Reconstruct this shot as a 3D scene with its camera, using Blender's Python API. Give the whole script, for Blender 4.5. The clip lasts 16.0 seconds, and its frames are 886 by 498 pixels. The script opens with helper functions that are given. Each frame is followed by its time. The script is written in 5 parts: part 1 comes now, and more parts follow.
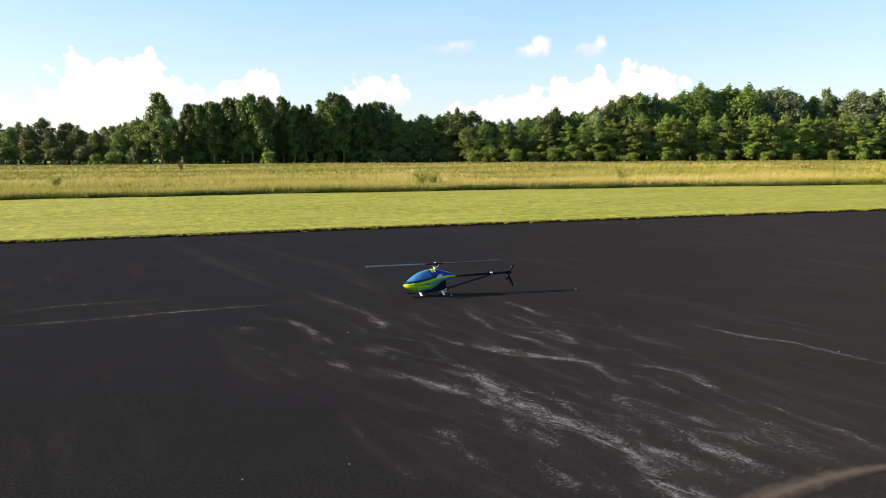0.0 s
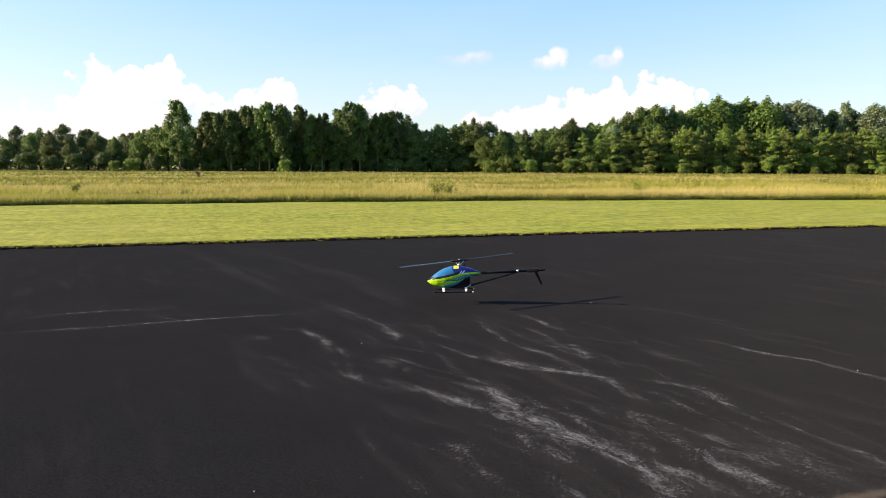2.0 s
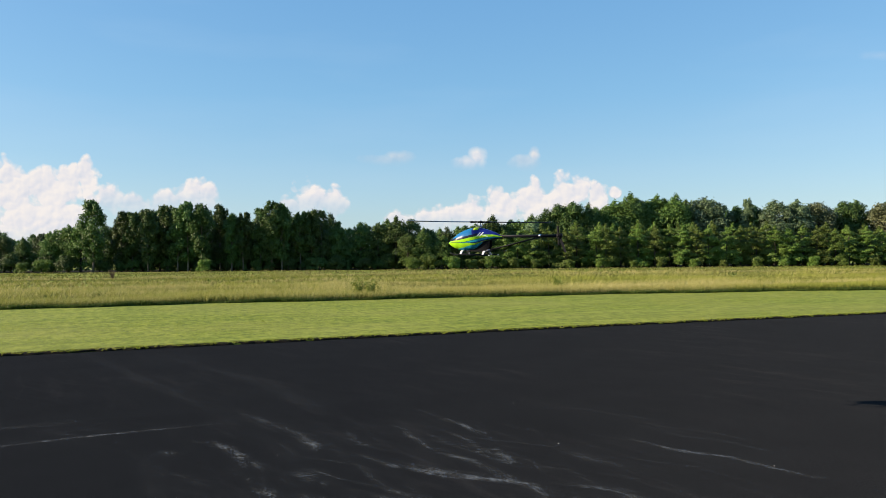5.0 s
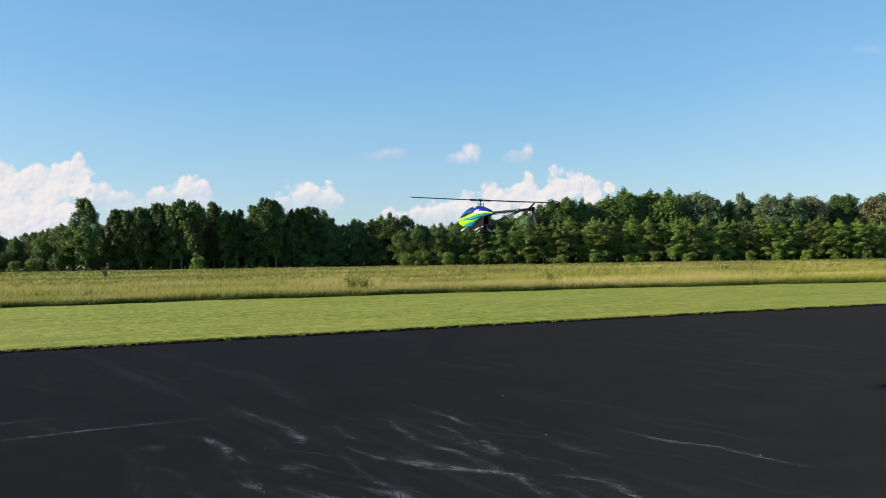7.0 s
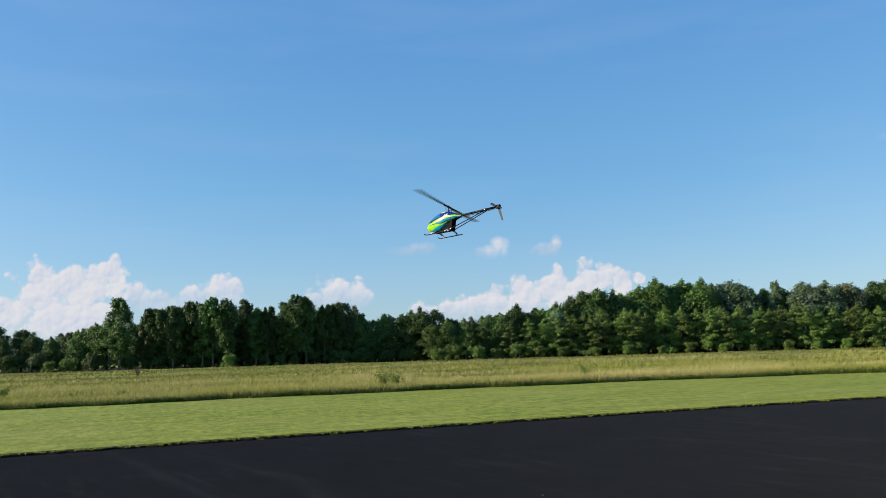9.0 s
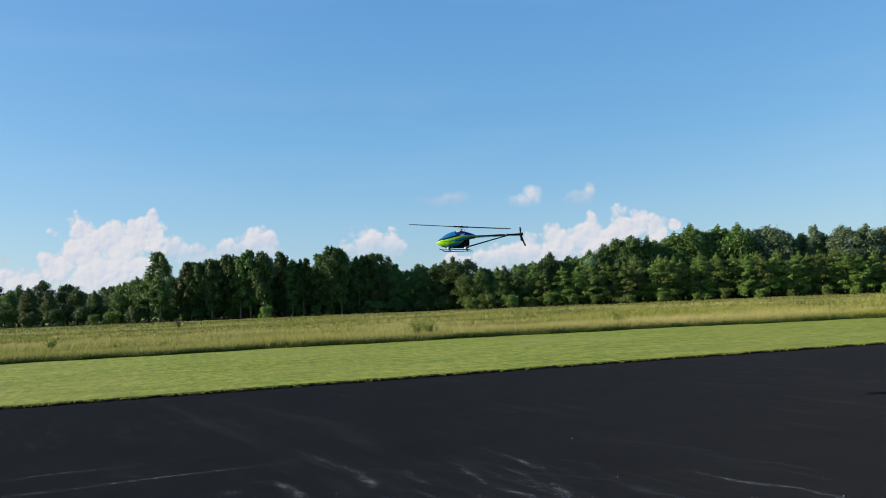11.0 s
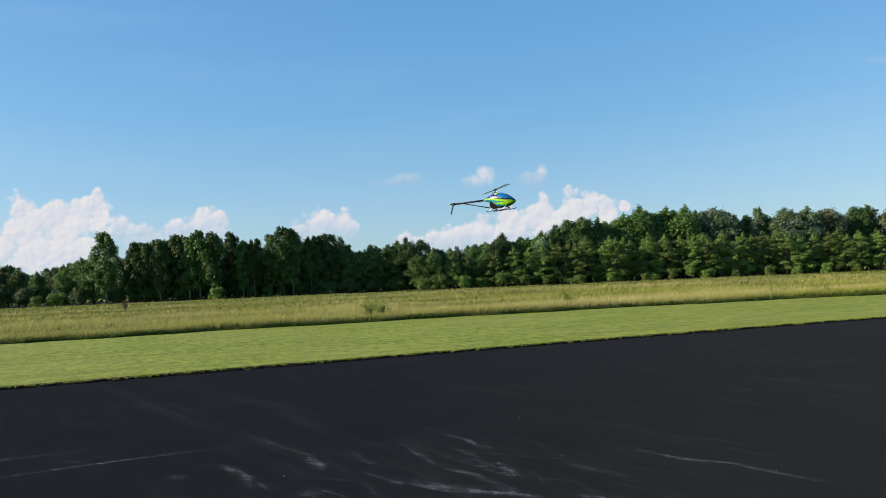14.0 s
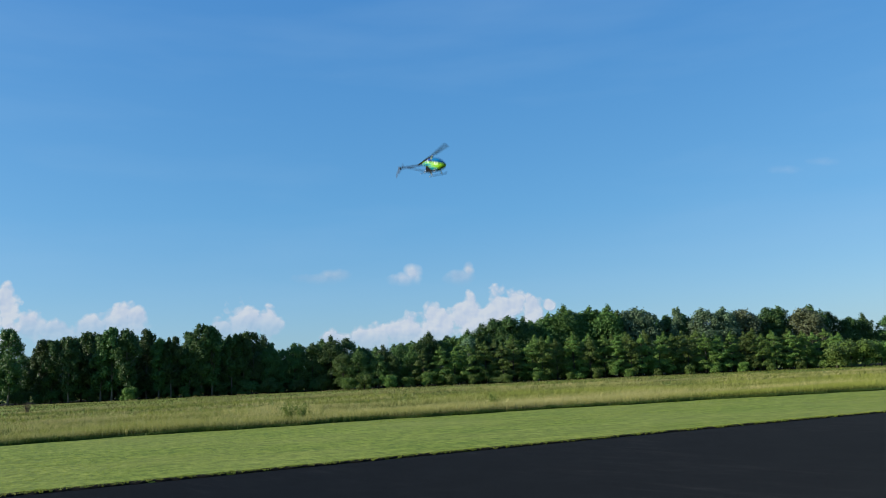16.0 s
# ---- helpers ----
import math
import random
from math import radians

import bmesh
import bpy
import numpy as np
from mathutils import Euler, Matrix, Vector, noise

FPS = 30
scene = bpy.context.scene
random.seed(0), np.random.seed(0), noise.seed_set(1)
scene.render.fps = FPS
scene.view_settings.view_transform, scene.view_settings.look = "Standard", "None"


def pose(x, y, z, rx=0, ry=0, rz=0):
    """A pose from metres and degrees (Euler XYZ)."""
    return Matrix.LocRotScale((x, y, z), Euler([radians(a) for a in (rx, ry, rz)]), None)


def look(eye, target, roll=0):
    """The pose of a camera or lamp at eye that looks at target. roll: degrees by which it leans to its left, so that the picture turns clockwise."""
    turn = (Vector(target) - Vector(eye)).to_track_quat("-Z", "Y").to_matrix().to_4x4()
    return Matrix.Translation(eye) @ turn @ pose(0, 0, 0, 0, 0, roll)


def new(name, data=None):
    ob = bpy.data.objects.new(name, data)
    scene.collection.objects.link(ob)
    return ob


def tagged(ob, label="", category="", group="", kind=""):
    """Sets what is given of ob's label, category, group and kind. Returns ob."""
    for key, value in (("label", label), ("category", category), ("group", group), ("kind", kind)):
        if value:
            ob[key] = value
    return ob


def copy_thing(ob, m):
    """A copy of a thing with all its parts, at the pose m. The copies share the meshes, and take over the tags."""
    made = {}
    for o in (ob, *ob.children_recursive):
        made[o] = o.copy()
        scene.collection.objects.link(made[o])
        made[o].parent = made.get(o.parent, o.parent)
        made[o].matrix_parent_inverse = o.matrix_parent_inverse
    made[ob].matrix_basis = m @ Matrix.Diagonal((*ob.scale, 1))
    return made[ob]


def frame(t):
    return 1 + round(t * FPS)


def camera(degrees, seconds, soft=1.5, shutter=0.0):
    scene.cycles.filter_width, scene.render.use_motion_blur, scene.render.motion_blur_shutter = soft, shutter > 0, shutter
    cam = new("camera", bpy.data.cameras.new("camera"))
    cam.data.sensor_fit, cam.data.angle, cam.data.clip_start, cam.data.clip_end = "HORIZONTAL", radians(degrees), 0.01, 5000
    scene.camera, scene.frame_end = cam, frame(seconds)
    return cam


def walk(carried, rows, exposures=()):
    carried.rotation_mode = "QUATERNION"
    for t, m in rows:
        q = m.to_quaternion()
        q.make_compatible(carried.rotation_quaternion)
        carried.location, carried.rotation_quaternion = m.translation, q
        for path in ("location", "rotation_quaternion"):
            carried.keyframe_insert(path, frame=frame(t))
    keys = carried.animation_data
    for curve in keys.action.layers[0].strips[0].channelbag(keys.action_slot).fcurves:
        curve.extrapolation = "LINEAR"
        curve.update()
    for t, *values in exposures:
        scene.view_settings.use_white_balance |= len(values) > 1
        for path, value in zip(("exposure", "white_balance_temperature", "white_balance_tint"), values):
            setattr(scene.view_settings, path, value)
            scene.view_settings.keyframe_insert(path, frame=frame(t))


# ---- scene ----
cam = camera(59.1, 16.0, soft=0.85, shutter=0.1)
PATH = [
    (0.0, pose(-0.014, -0.004, 1.731, 82.99, 0.36, -0.00)),
    (0.5, pose(-0.029, -0.008, 1.729, 82.64, 0.76, 1.74)),
    (1.0, pose(-0.026, 0.011, 1.739, 82.53, 0.25, 1.71)),
    (1.5, pose(-0.032, 0.004, 1.739, 82.66, 0.25, 2.36)),
    (2.0, pose(-0.018, 0.013, 1.751, 83.70, -0.24, 1.14)),
    (2.5, pose(-0.020, 0.025, 1.759, 84.43, -0.24, 0.20)),
    (3.0, pose(-0.023, 0.039, 1.781, 86.15, -0.17, -0.50)),
    (3.2, pose(-0.019, 0.041, 1.796, 87.57, 0.10, -1.17)),
    (3.5, pose(-0.011, 0.046, 1.829, 90.74, 0.70, -2.64)),
    (4.0, pose(-0.006, 0.059, 1.835, 91.26, 0.66, -3.50)),
    (6.5, pose(0.102, 0.063, 1.769, 89.83, 0.65, -5.43)),
    (7.0, pose(0.111, 0.067, 1.772, 90.48, 0.85, -4.85)),
    (7.5, pose(0.124, 0.065, 1.775, 91.19, 1.19, -4.81)),
    (8.0, pose(0.108, 0.071, 1.791, 92.77, 1.62, -4.06)),
    (8.5, pose(0.063, 0.066, 1.789, 96.38, 1.15, -4.21)),
    (9.0, pose(0.052, 0.059, 1.777, 97.40, 1.69, -2.64)),
    (9.5, pose(0.071, 0.053, 1.766, 96.33, 2.32, -1.25)),
    (10.0, pose(0.098, 0.029, 1.757, 95.23, 2.87, -0.36)),
    (12.5, pose(0.112, -0.101, 1.776, 92.44, 1.73, -0.01)),
    (13.0, pose(0.119, -0.107, 1.771, 92.15, 2.01, -0.14)),
    (13.5, pose(0.135, -0.087, 1.780, 92.32, 2.68, -1.08)),
    (14.0, pose(0.154, -0.065, 1.783, 92.24, 2.46, -3.60)),
    (14.2, pose(0.159, -0.061, 1.791, 92.96, 2.65, -3.97)),
    (14.3, pose(0.169, -0.053, 1.817, 94.25, 2.97, -4.66)),
    (14.4, pose(0.187, -0.038, 1.856, 96.70, 3.60, -5.94)),
    (14.5, pose(0.207, -0.022, 1.899, 99.42, 4.30, -7.38)),
    (14.6, pose(0.215, 0.008, 1.883, 101.48, 3.31, -7.34)),
    (14.7, pose(0.216, 0.013, 1.881, 101.77, 3.16, -7.33)),
    (15.0, pose(0.218, 0.019, 1.877, 102.19, 2.94, -7.32)),
    (15.5, pose(0.243, 0.090, 1.885, 100.31, 2.86, -7.67)),
    (16.0, pose(0.272, 0.143, 1.902, 99.16, 2.51, -8.95)),
]
walk(cam, PATH, exposures=[(0.0, 1.49, 8600, 27), (1.5, 1.49, 8600, 27), (2.5, 1.48, 8350, 27), (3.0, 1.42, 8100, 25), (3.5, 1.17, 7900, 21), (4.0, 1.02, 7600, 17), (6.5, 0.95, 7250, 17), (8.0, 0.87, 6900, 15), (9.0, 0.75, 6650, 15), (10.0, 0.74, 6650, 15), (12.5, 0.82, 6800, 15), (14.0, 0.8, 6800, 15), (14.5, 0.71, 6350, 11), (15.0, 0.55, 6000, 10), (16.0, 0.55, 6000, 10)])

# ---- sky and sun ----
SUN_ELEV, SUN_WEST = 21.3, 91.4   # degrees up, degrees to the left of the view's axis
sun_way = Vector((-math.sin(radians(SUN_WEST)) * math.cos(radians(SUN_ELEV)), math.cos(radians(SUN_WEST)) * math.cos(radians(SUN_ELEV)), math.sin(radians(SUN_ELEV))))
world = bpy.data.worlds.new("sky")
world.use_nodes = True
scene.world = world
sky = world.node_tree.nodes.new("ShaderNodeTexSky")
sky.sky_type, sky.sun_disc = "NISHITA", False
sky.sun_elevation, sky.sun_rotation = radians(SUN_ELEV), radians(-SUN_WEST)
sky.air_density, sky.dust_density, sky.ozone_density = 1.0, 0.6, 2.0
background = world.node_tree.nodes["Background"]
background.inputs["Strength"].default_value = 0.095
# summer haze evens the clear sky out: paler towards the horizon, with thin veils of high cloud
def sky_haze():
    tree = world.node_tree

    def link(kind, sources, **values):
        n = tree.nodes.new("ShaderNode" + kind)
        for slot, source in sources.items():
            tree.links.new(source, n.inputs[slot])
        for slot, value in values.items():
            n.inputs[slot].default_value = value
        return n

    way = tree.nodes.new("ShaderNodeTexCoord").outputs["Generated"]
    up = link("SeparateXYZ", {"Vector": way}).outputs["Z"]
    tint = link("ValToRGB", {"Fac": up})
    tint.color_ramp.elements[0].position, tint.color_ramp.elements[0].color = 0.02, (0.24, 0.61, 0.92, 1)
    tint.color_ramp.elements[1].position, tint.color_ramp.elements[1].color = 0.55, (0.05, 0.375, 1.0, 1)
    mid = tint.color_ramp.elements.new(0.2)
    mid.color = (0.09, 0.52, 0.99, 1)
    bright = link("VectorMath", {0: tint.outputs["Color"]})
    bright.operation = "SCALE"
    bright.inputs["Scale"].default_value = 5.0
    stretch = link("Mapping", {"Vector": way})
    stretch.inputs["Rotation"].default_value, stretch.inputs["Scale"].default_value = (0, radians(-12), 0), (1.6, 1.6, 9.0)
    veil = link("TexNoise", {"Vector": stretch.outputs["Vector"]}, Scale=1.7, Detail=4.0, Roughness=0.5)
    thick = link("ValToRGB", {"Fac": veil.outputs["Fac"]})
    thick.color_ramp.elements[0].position, thick.color_ramp.elements[0].color = 0.45, (0, 0, 0, 1)
    thick.color_ramp.elements[1].position, thick.color_ramp.elements[1].color = 0.72, (0.12, 0.12, 0.12, 1)
    hazy = link("MixRGB", {1: sky.outputs["Color"], 2: bright.outputs["Vector"]})
    hazy.inputs[0].default_value = 0.55
    veiled = link("MixRGB", {0: thick.outputs["Color"], 1: hazy.outputs["Color"]})
    veiled.inputs[2].default_value = (2.6, 3.9, 5.2, 1)
    tree.links.new(veiled.outputs["Color"], background.inputs["Color"])


sky_haze()

sun = new("sun", bpy.data.lights.new("sun", "SUN"))
sun.data.energy, sun.data.angle, sun.data.color = 5.0, radians(0.5), (1.0, 0.9, 0.74)
sun.matrix_world = look(sun_way * 200, (0, 0, 0))


# ---- node and mesh helpers ----
def material(name):
    m = bpy.data.materials.new(name)
    m.use_nodes = True
    m.node_tree.nodes.clear()
    return m, m.node_tree


def node(tree, kind, links=(), **values):
    n = tree.nodes.new("ShaderNode" + kind)
    for key, value in values.items():
        if key == "operation":
            n.operation = value
        elif key == "data_type":
            n.data_type = value
        elif key == "blend_type":
            n.blend_type = value
        elif key == "clamp":
            n.use_clamp = value
        elif key == "layer":
            n.attribute_name = value
        else:
            n.inputs[key.replace("_", " ")].default_value = value
    for slot, source in dict(links).items():
        tree.links.new(source, n.inputs[slot])
    return n


def math_node(tree, operation, a, b=None, clamp=False):
    n = tree.nodes.new("ShaderNodeMath")
    n.operation, n.use_clamp = operation, clamp
    for i, v in enumerate((a, b)):
        if v is None:
            continue
        if isinstance(v, (int, float)):
            n.inputs[i].default_value = v
        else:
            tree.links.new(v, n.inputs[i])
    return n.outputs[0]


def ramp(tree, source, *stops):
    n = tree.nodes.new("ShaderNodeValToRGB")
    while len(n.color_ramp.elements) < len(stops):
        n.color_ramp.elements.new(0.5)
    for e, (at, c) in zip(n.color_ramp.elements, stops):
        e.position = at
        e.color = (*c, 1) if isinstance(c, tuple) else (c, c, c, 1)
    tree.links.new(source, n.inputs[0])
    return n.outputs[0]


def mix(tree, factor, a, b, blend="MIX"):
    n = tree.nodes.new("ShaderNodeMixRGB")
    n.blend_type = blend
    for i, v in enumerate((factor, a, b)):
        if isinstance(v, (int, float)):
            n.inputs[i].default_value = v if i == 0 else (v, v, v, 1)
        elif isinstance(v, tuple):
            n.inputs[i].default_value = (*v, 1)
        else:
            tree.links.new(v, n.inputs[i])
    return n.outputs[0]


def noise_at(tree, vector, scale, detail=4.0, rough=0.55, stretch=None, distort=0.0):
    if stretch:
        mp = tree.nodes.new("ShaderNodeMapping")
        mp.vector_type = "TEXTURE"
        mp.inputs["Rotation"].default_value = (0, 0, stretch[0])
        mp.inputs["Scale"].default_value = stretch[1]
        tree.links.new(vector, mp.inputs["Vector"])
        vector = mp.outputs["Vector"]
    n = node(tree, "TexNoise", {"Vector": vector}, Scale=scale, Detail=detail, Roughness=rough, Distortion=distort)
    return n.outputs["Fac"]


def finish(tree, shader):
    out = tree.nodes.new("ShaderNodeOutputMaterial")
    tree.links.new(shader, out.inputs["Surface"])


def principled(tree, color, rough=0.5, metal=0.0, bump=None, strength=0.3, distance=0.01, coat=0.0, spec=0.5):
    n = tree.nodes.new("ShaderNodeBsdfPrincipled")
    for slot, v in (("Base Color", color), ("Roughness", rough), ("Metallic", metal), ("Coat Weight", coat), ("Specular IOR Level", spec)):
        if isinstance(v, (int, float)):
            n.inputs[slot].default_value = v
        elif isinstance(v, tuple):
            n.inputs[slot].default_value = (*v, 1)
        else:
            tree.links.new(v, n.inputs[slot])
    if bump is not None:
        b = node(tree, "Bump", {"Height": bump}, Strength=strength, Distance=distance)
        tree.links.new(b.outputs["Normal"], n.inputs["Normal"])
    return n.outputs["BSDF"]


def raw_mesh(name, verts, faces, smooth=False):
    """A mesh from number arrays; all faces have the same count of corners."""
    verts, faces = np.asarray(verts, dtype=np.float32), np.asarray(faces, dtype=np.int32)
    me = bpy.data.meshes.new(name)
    k = faces.shape[1]
    me.vertices.add(len(verts))
    me.vertices.foreach_set("co", verts.ravel())
    me.loops.add(faces.size)
    me.loops.foreach_set("vertex_index", faces.ravel())
    me.polygons.add(len(faces))
    me.polygons.foreach_set("loop_start", np.arange(0, faces.size, k, dtype=np.int32))
    me.polygons.foreach_set("loop_total", np.full(len(faces), k, dtype=np.int32))
    me.polygons.foreach_set("use_smooth", np.full(len(faces), smooth))
    me.update(calc_edges=True)
    return me


def part(name, bm, mat, parent, label="", smooth=True):
    me = bpy.data.meshes.new(name)
    if isinstance(bm, bpy.types.Mesh):
        me = bm
    else:
        bmesh.ops.recalc_face_normals(bm, faces=bm.faces)
        for f in bm.faces:
            f.smooth = smooth
        bm.to_mesh(me)
        bm.free()
    if mat and not me.materials:
        me.materials.append(mat)
    ob = new(name, me)
    ob.parent = parent
    if label:
        tagged(ob, label)
    return ob


def thing(name, label, category, group="", at=None):
    ob = new(name)
    ob.empty_display_size = 0.2
    if at is not None:
        ob.matrix_basis = at
    return tagged(ob, label, category, group)


def tube(bm, points, radii, sides=12):
    """A round tube through points, with closed ends."""
    points = [Vector(p) for p in points]
    radii = [radii] * len(points) if isinstance(radii, (int, float)) else radii
    rings = []
    for i, (p, r) in enumerate(zip(points, radii)):
        d = (points[min(i + 1, len(points) - 1)] - points[max(i - 1, 0)]).normalized()
        u = d.cross(Vector((0, 0, 1)) if abs(d.z) < 0.9 else Vector((1, 0, 0))).normalized()
        v = d.cross(u)
        rings.append([bm.verts.new(p + (u * math.cos(a) + v * math.sin(a)) * r) for a in (2 * math.pi * k / sides for k in range(sides))])
    for a, b in zip(rings, rings[1:]):
        for k in range(sides):
            bm.faces.new((a[k], a[(k + 1) % sides], b[(k + 1) % sides], b[k]))
    bm.faces.new(rings[0][::-1])
    bm.faces.new(rings[-1])
    return bm


def block(bm, center, size, bevel=0.003, turn=None):
    made = bmesh.ops.create_cube(bm, size=1.0)["verts"]
    m = Matrix.Translation(center) @ (turn or Matrix()) @ Matrix.Diagonal((*size, 1))
    bmesh.ops.transform(bm, matrix=m, verts=made)
    if bevel:
        edges = list({e for v in made for e in v.link_edges})
        bmesh.ops.bevel(bm, geom=edges, offset=bevel, segments=2, affect="EDGES", profile=0.6)
    return bm


def plate(bm, outline, thickness, turn):
    """A flat plate: an outline in its own plane, made thick, then turned into place."""
    n = len(outline)
    low = [bm.verts.new(turn @ Vector((u, v, -thickness / 2))) for u, v in outline]
    high = [bm.verts.new(turn @ Vector((u, v, thickness / 2))) for u, v in outline]
    bm.faces.new(low[::-1])
    bm.faces.new(high)
    for k in range(n):
        bm.faces.new((low[k], low[(k + 1) % n], high[(k + 1) % n], high[k]))
    return bm


# ---- lines of the field ----
def runway_edge(x):
    x = np.clip(x, -40, 45)
    return 18.45 + 0.34 * x - 0.0015 * x * x


def tall_edge(x):
    return 35.6 + 0.25 * x - 0.0045 * x * x


# ---- materials ----
def asphalt_material():
    m, t = material("worn_asphalt")
    at = t.nodes.new("ShaderNodeNewGeometry").outputs["Position"]
    grit = noise_at(t, at, 115, 3, 0.9)
    stones = noise_at(t, at, 42, 5, 0.9)
    speck = math_node(t, "ADD", math_node(t, "MULTIPLY", grit, 0.6), math_node(t, "MULTIPLY", stones, 0.4))
    broad = ramp(t, noise_at(t, at, 0.9, 7, 0.68), (0.3, 0.0), (0.7, 1.0))
    streaky = noise_at(t, at, 2.2, 7, 0.7, (radians(-62), (4.5, 0.7, 1)), 0.6)
    lines = noise_at(t, at, 3.0, 5, 0.6, (radians(-40), (7.0, 0.35, 1)), 0.8)
    patch = noise_at(t, at, 0.22, 2, 0.5)
    dust = math_node(t, "ADD", ramp(t, streaky, (0.52, 0.0), (0.74, 1.0)), math_node(t, "MULTIPLY", ramp(t, lines, (0.6, 0.0), (0.72, 1.0)), 0.6))
    dust = math_node(t, "MULTIPLY", dust, ramp(t, patch, (0.42, 0.05), (0.6, 1.0)))
    dust = math_node(t, "MULTIPLY", dust, ramp(t, grit, (0.42, 0.0), (0.6, 1.0)))
    base = mix(t, broad, (0.0045, 0.0050, 0.0053), (0.0105, 0.0115, 0.0120))
    base = mix(t, ramp(t, speck, (0.40, 0.0), (0.62, 1.0)), mix(t, 0.72, base, (0.0012, 0.0012, 0.0012)), mix(t, 0.42, base, (0.047, 0.0515, 0.0545)))
    color = mix(t, math_node(t, "MULTIPLY", dust, 0.26), base, (0.105, 0.099, 0.092))
    height = math_node(t, "ADD", stones, math_node(t, "MULTIPLY", grit, 0.5))
    surface = principled(t, color, 0.95, bump=height, strength=0.015, distance=0.002, spec=0.008)
    surface.node.inputs["Diffuse Roughness"].default_value = 0.4
    finish(t, surface)
    return m


def scuff_material():
    """Thin pale dust: grains that lie thick where the streaks are strong and thin out to single specks."""
    m, t = material("pale_scuff_dust")
    at = t.nodes.new("ShaderNodeNewGeometry").outputs["Position"]
    grain = noise_at(t, at, 48, 4, 0.9)
    wisps = noise_at(t, at, 6.0, 7, 0.8, (radians(-58), (1.7, 0.75, 1)), 0.6)
    power = node(t, "Attribute", layer="power").outputs["Fac"]
    cover = math_node(t, "MULTIPLY", ramp(t, wisps, (0.29, 0.0), (0.66, 1.0)), power)
    alpha = math_node(t, "MULTIPLY", ramp(t, math_node(t, "ADD", math_node(t, "MULTIPLY", cover, 0.40), math_node(t, "SUBTRACT", grain, 0.675)), (0.0, 0.0), (0.19, 1.0)), 0.7)
    alpha = math_node(t, "ADD", alpha, math_node(t, "MULTIPLY", cover, 0.07))
    body = principled(t, mix(t, wisps, (0.080, 0.092, 0.097), (0.142, 0.160, 0.165)), 0.95, spec=0.05)
    mixer = t.nodes.new("ShaderNodeMixShader")
    clear = t.nodes.new("ShaderNodeBsdfTransparent").outputs[0]
    t.links.new(alpha, mixer.inputs[0])
    t.links.new(clear, mixer.inputs[1])
    t.links.new(body, mixer.inputs[2])
    finish(t, mixer.outputs[0])
    return m


def soil_material():
    m, t = material("lawn_ground")
    at = t.nodes.new("ShaderNodeNewGeometry").outputs["Position"]
    fine = noise_at(t, at, 22, 4, 0.7)
    stripes = noise_at(t, at, 1.0, 8, 0.7, (radians(18.5), (2.4, 1.0, 1)))
    broad = noise_at(t, at, 0.18, 3, 0.5)
    color = mix(t, ramp(t, stripes, (0.35, 0.0), (0.68, 1.0)), (0.152, 0.204, 0.017), (0.322, 0.362, 0.046))
    mottle = noise_at(t, at, 3.0, 8, 0.8, (radians(18.5), (0.75, 1.5, 1)), 0.2)
    color = mix(t, ramp(t, mottle, (0.40, 0.9), (0.54, 0.0)), color, (0.090, 0.132, 0.013))
    color = mix(t, ramp(t, mottle, (0.54, 0.0), (0.68, 0.7)), color, (0.40, 0.41, 0.09))
    color = mix(t, ramp(t, broad, (0.4, 0.0), (0.7, 0.5)), color, (0.27, 0.27, 0.06))
    color = mix(t, ramp(t, fine, (0.3, 0.0), (0.6, 1.0)), mix(t, 0.5, color, (0.03, 0.05, 0.01)), color)
    finish(t, principled(t, color, 0.9, bump=fine, strength=0.35, distance=0.02, spec=0.15))
    return m


def blade_material(name, low, high, dry, dry_share, patch_scale, stem_shade=None, long=3.2):
    m, t = material(name)
    geo = t.nodes.new("ShaderNodeNewGeometry")
    at, each = geo.outputs["Position"], geo.outputs["Random Per Island"]
    patch = noise_at(t, at, patch_scale, 4, 0.6, (radians(14), (long, 0.8, 1)))
    color = mix(t, each, low, high)
    pick = math_node(t, "ADD", math_node(t, "MULTIPLY", each, 0.10), patch)
    color = mix(t, ramp(t, pick, (dry_share, 0.0), (dry_share + 0.14, 1.0)), color, dry)
    # shade low among the blades, painted as a darker colour near the ground
    if stem_shade:
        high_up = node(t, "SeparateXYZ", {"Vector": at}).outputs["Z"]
        color = mix(t, ramp(t, math_node(t, "ADD", high_up, math_node(t, "MULTIPLY", each, 0.25)), (0.14, 1.0), (0.48, 0.0)), color, stem_shade)
    leaf = principled(t, color, 0.6, spec=0.25)
    thin = t.nodes.new("ShaderNodeBsdfTranslucent")
    t.links.new(color, thin.inputs["Color"])
    mixer = t.nodes.new("ShaderNodeMixShader")
    mixer.inputs[0].default_value = 0.3
    t.links.new(leaf, mixer.inputs[1])
    t.links.new(thin.outputs[0], mixer.inputs[2])
    finish(t, mixer.outputs[0])
    return m


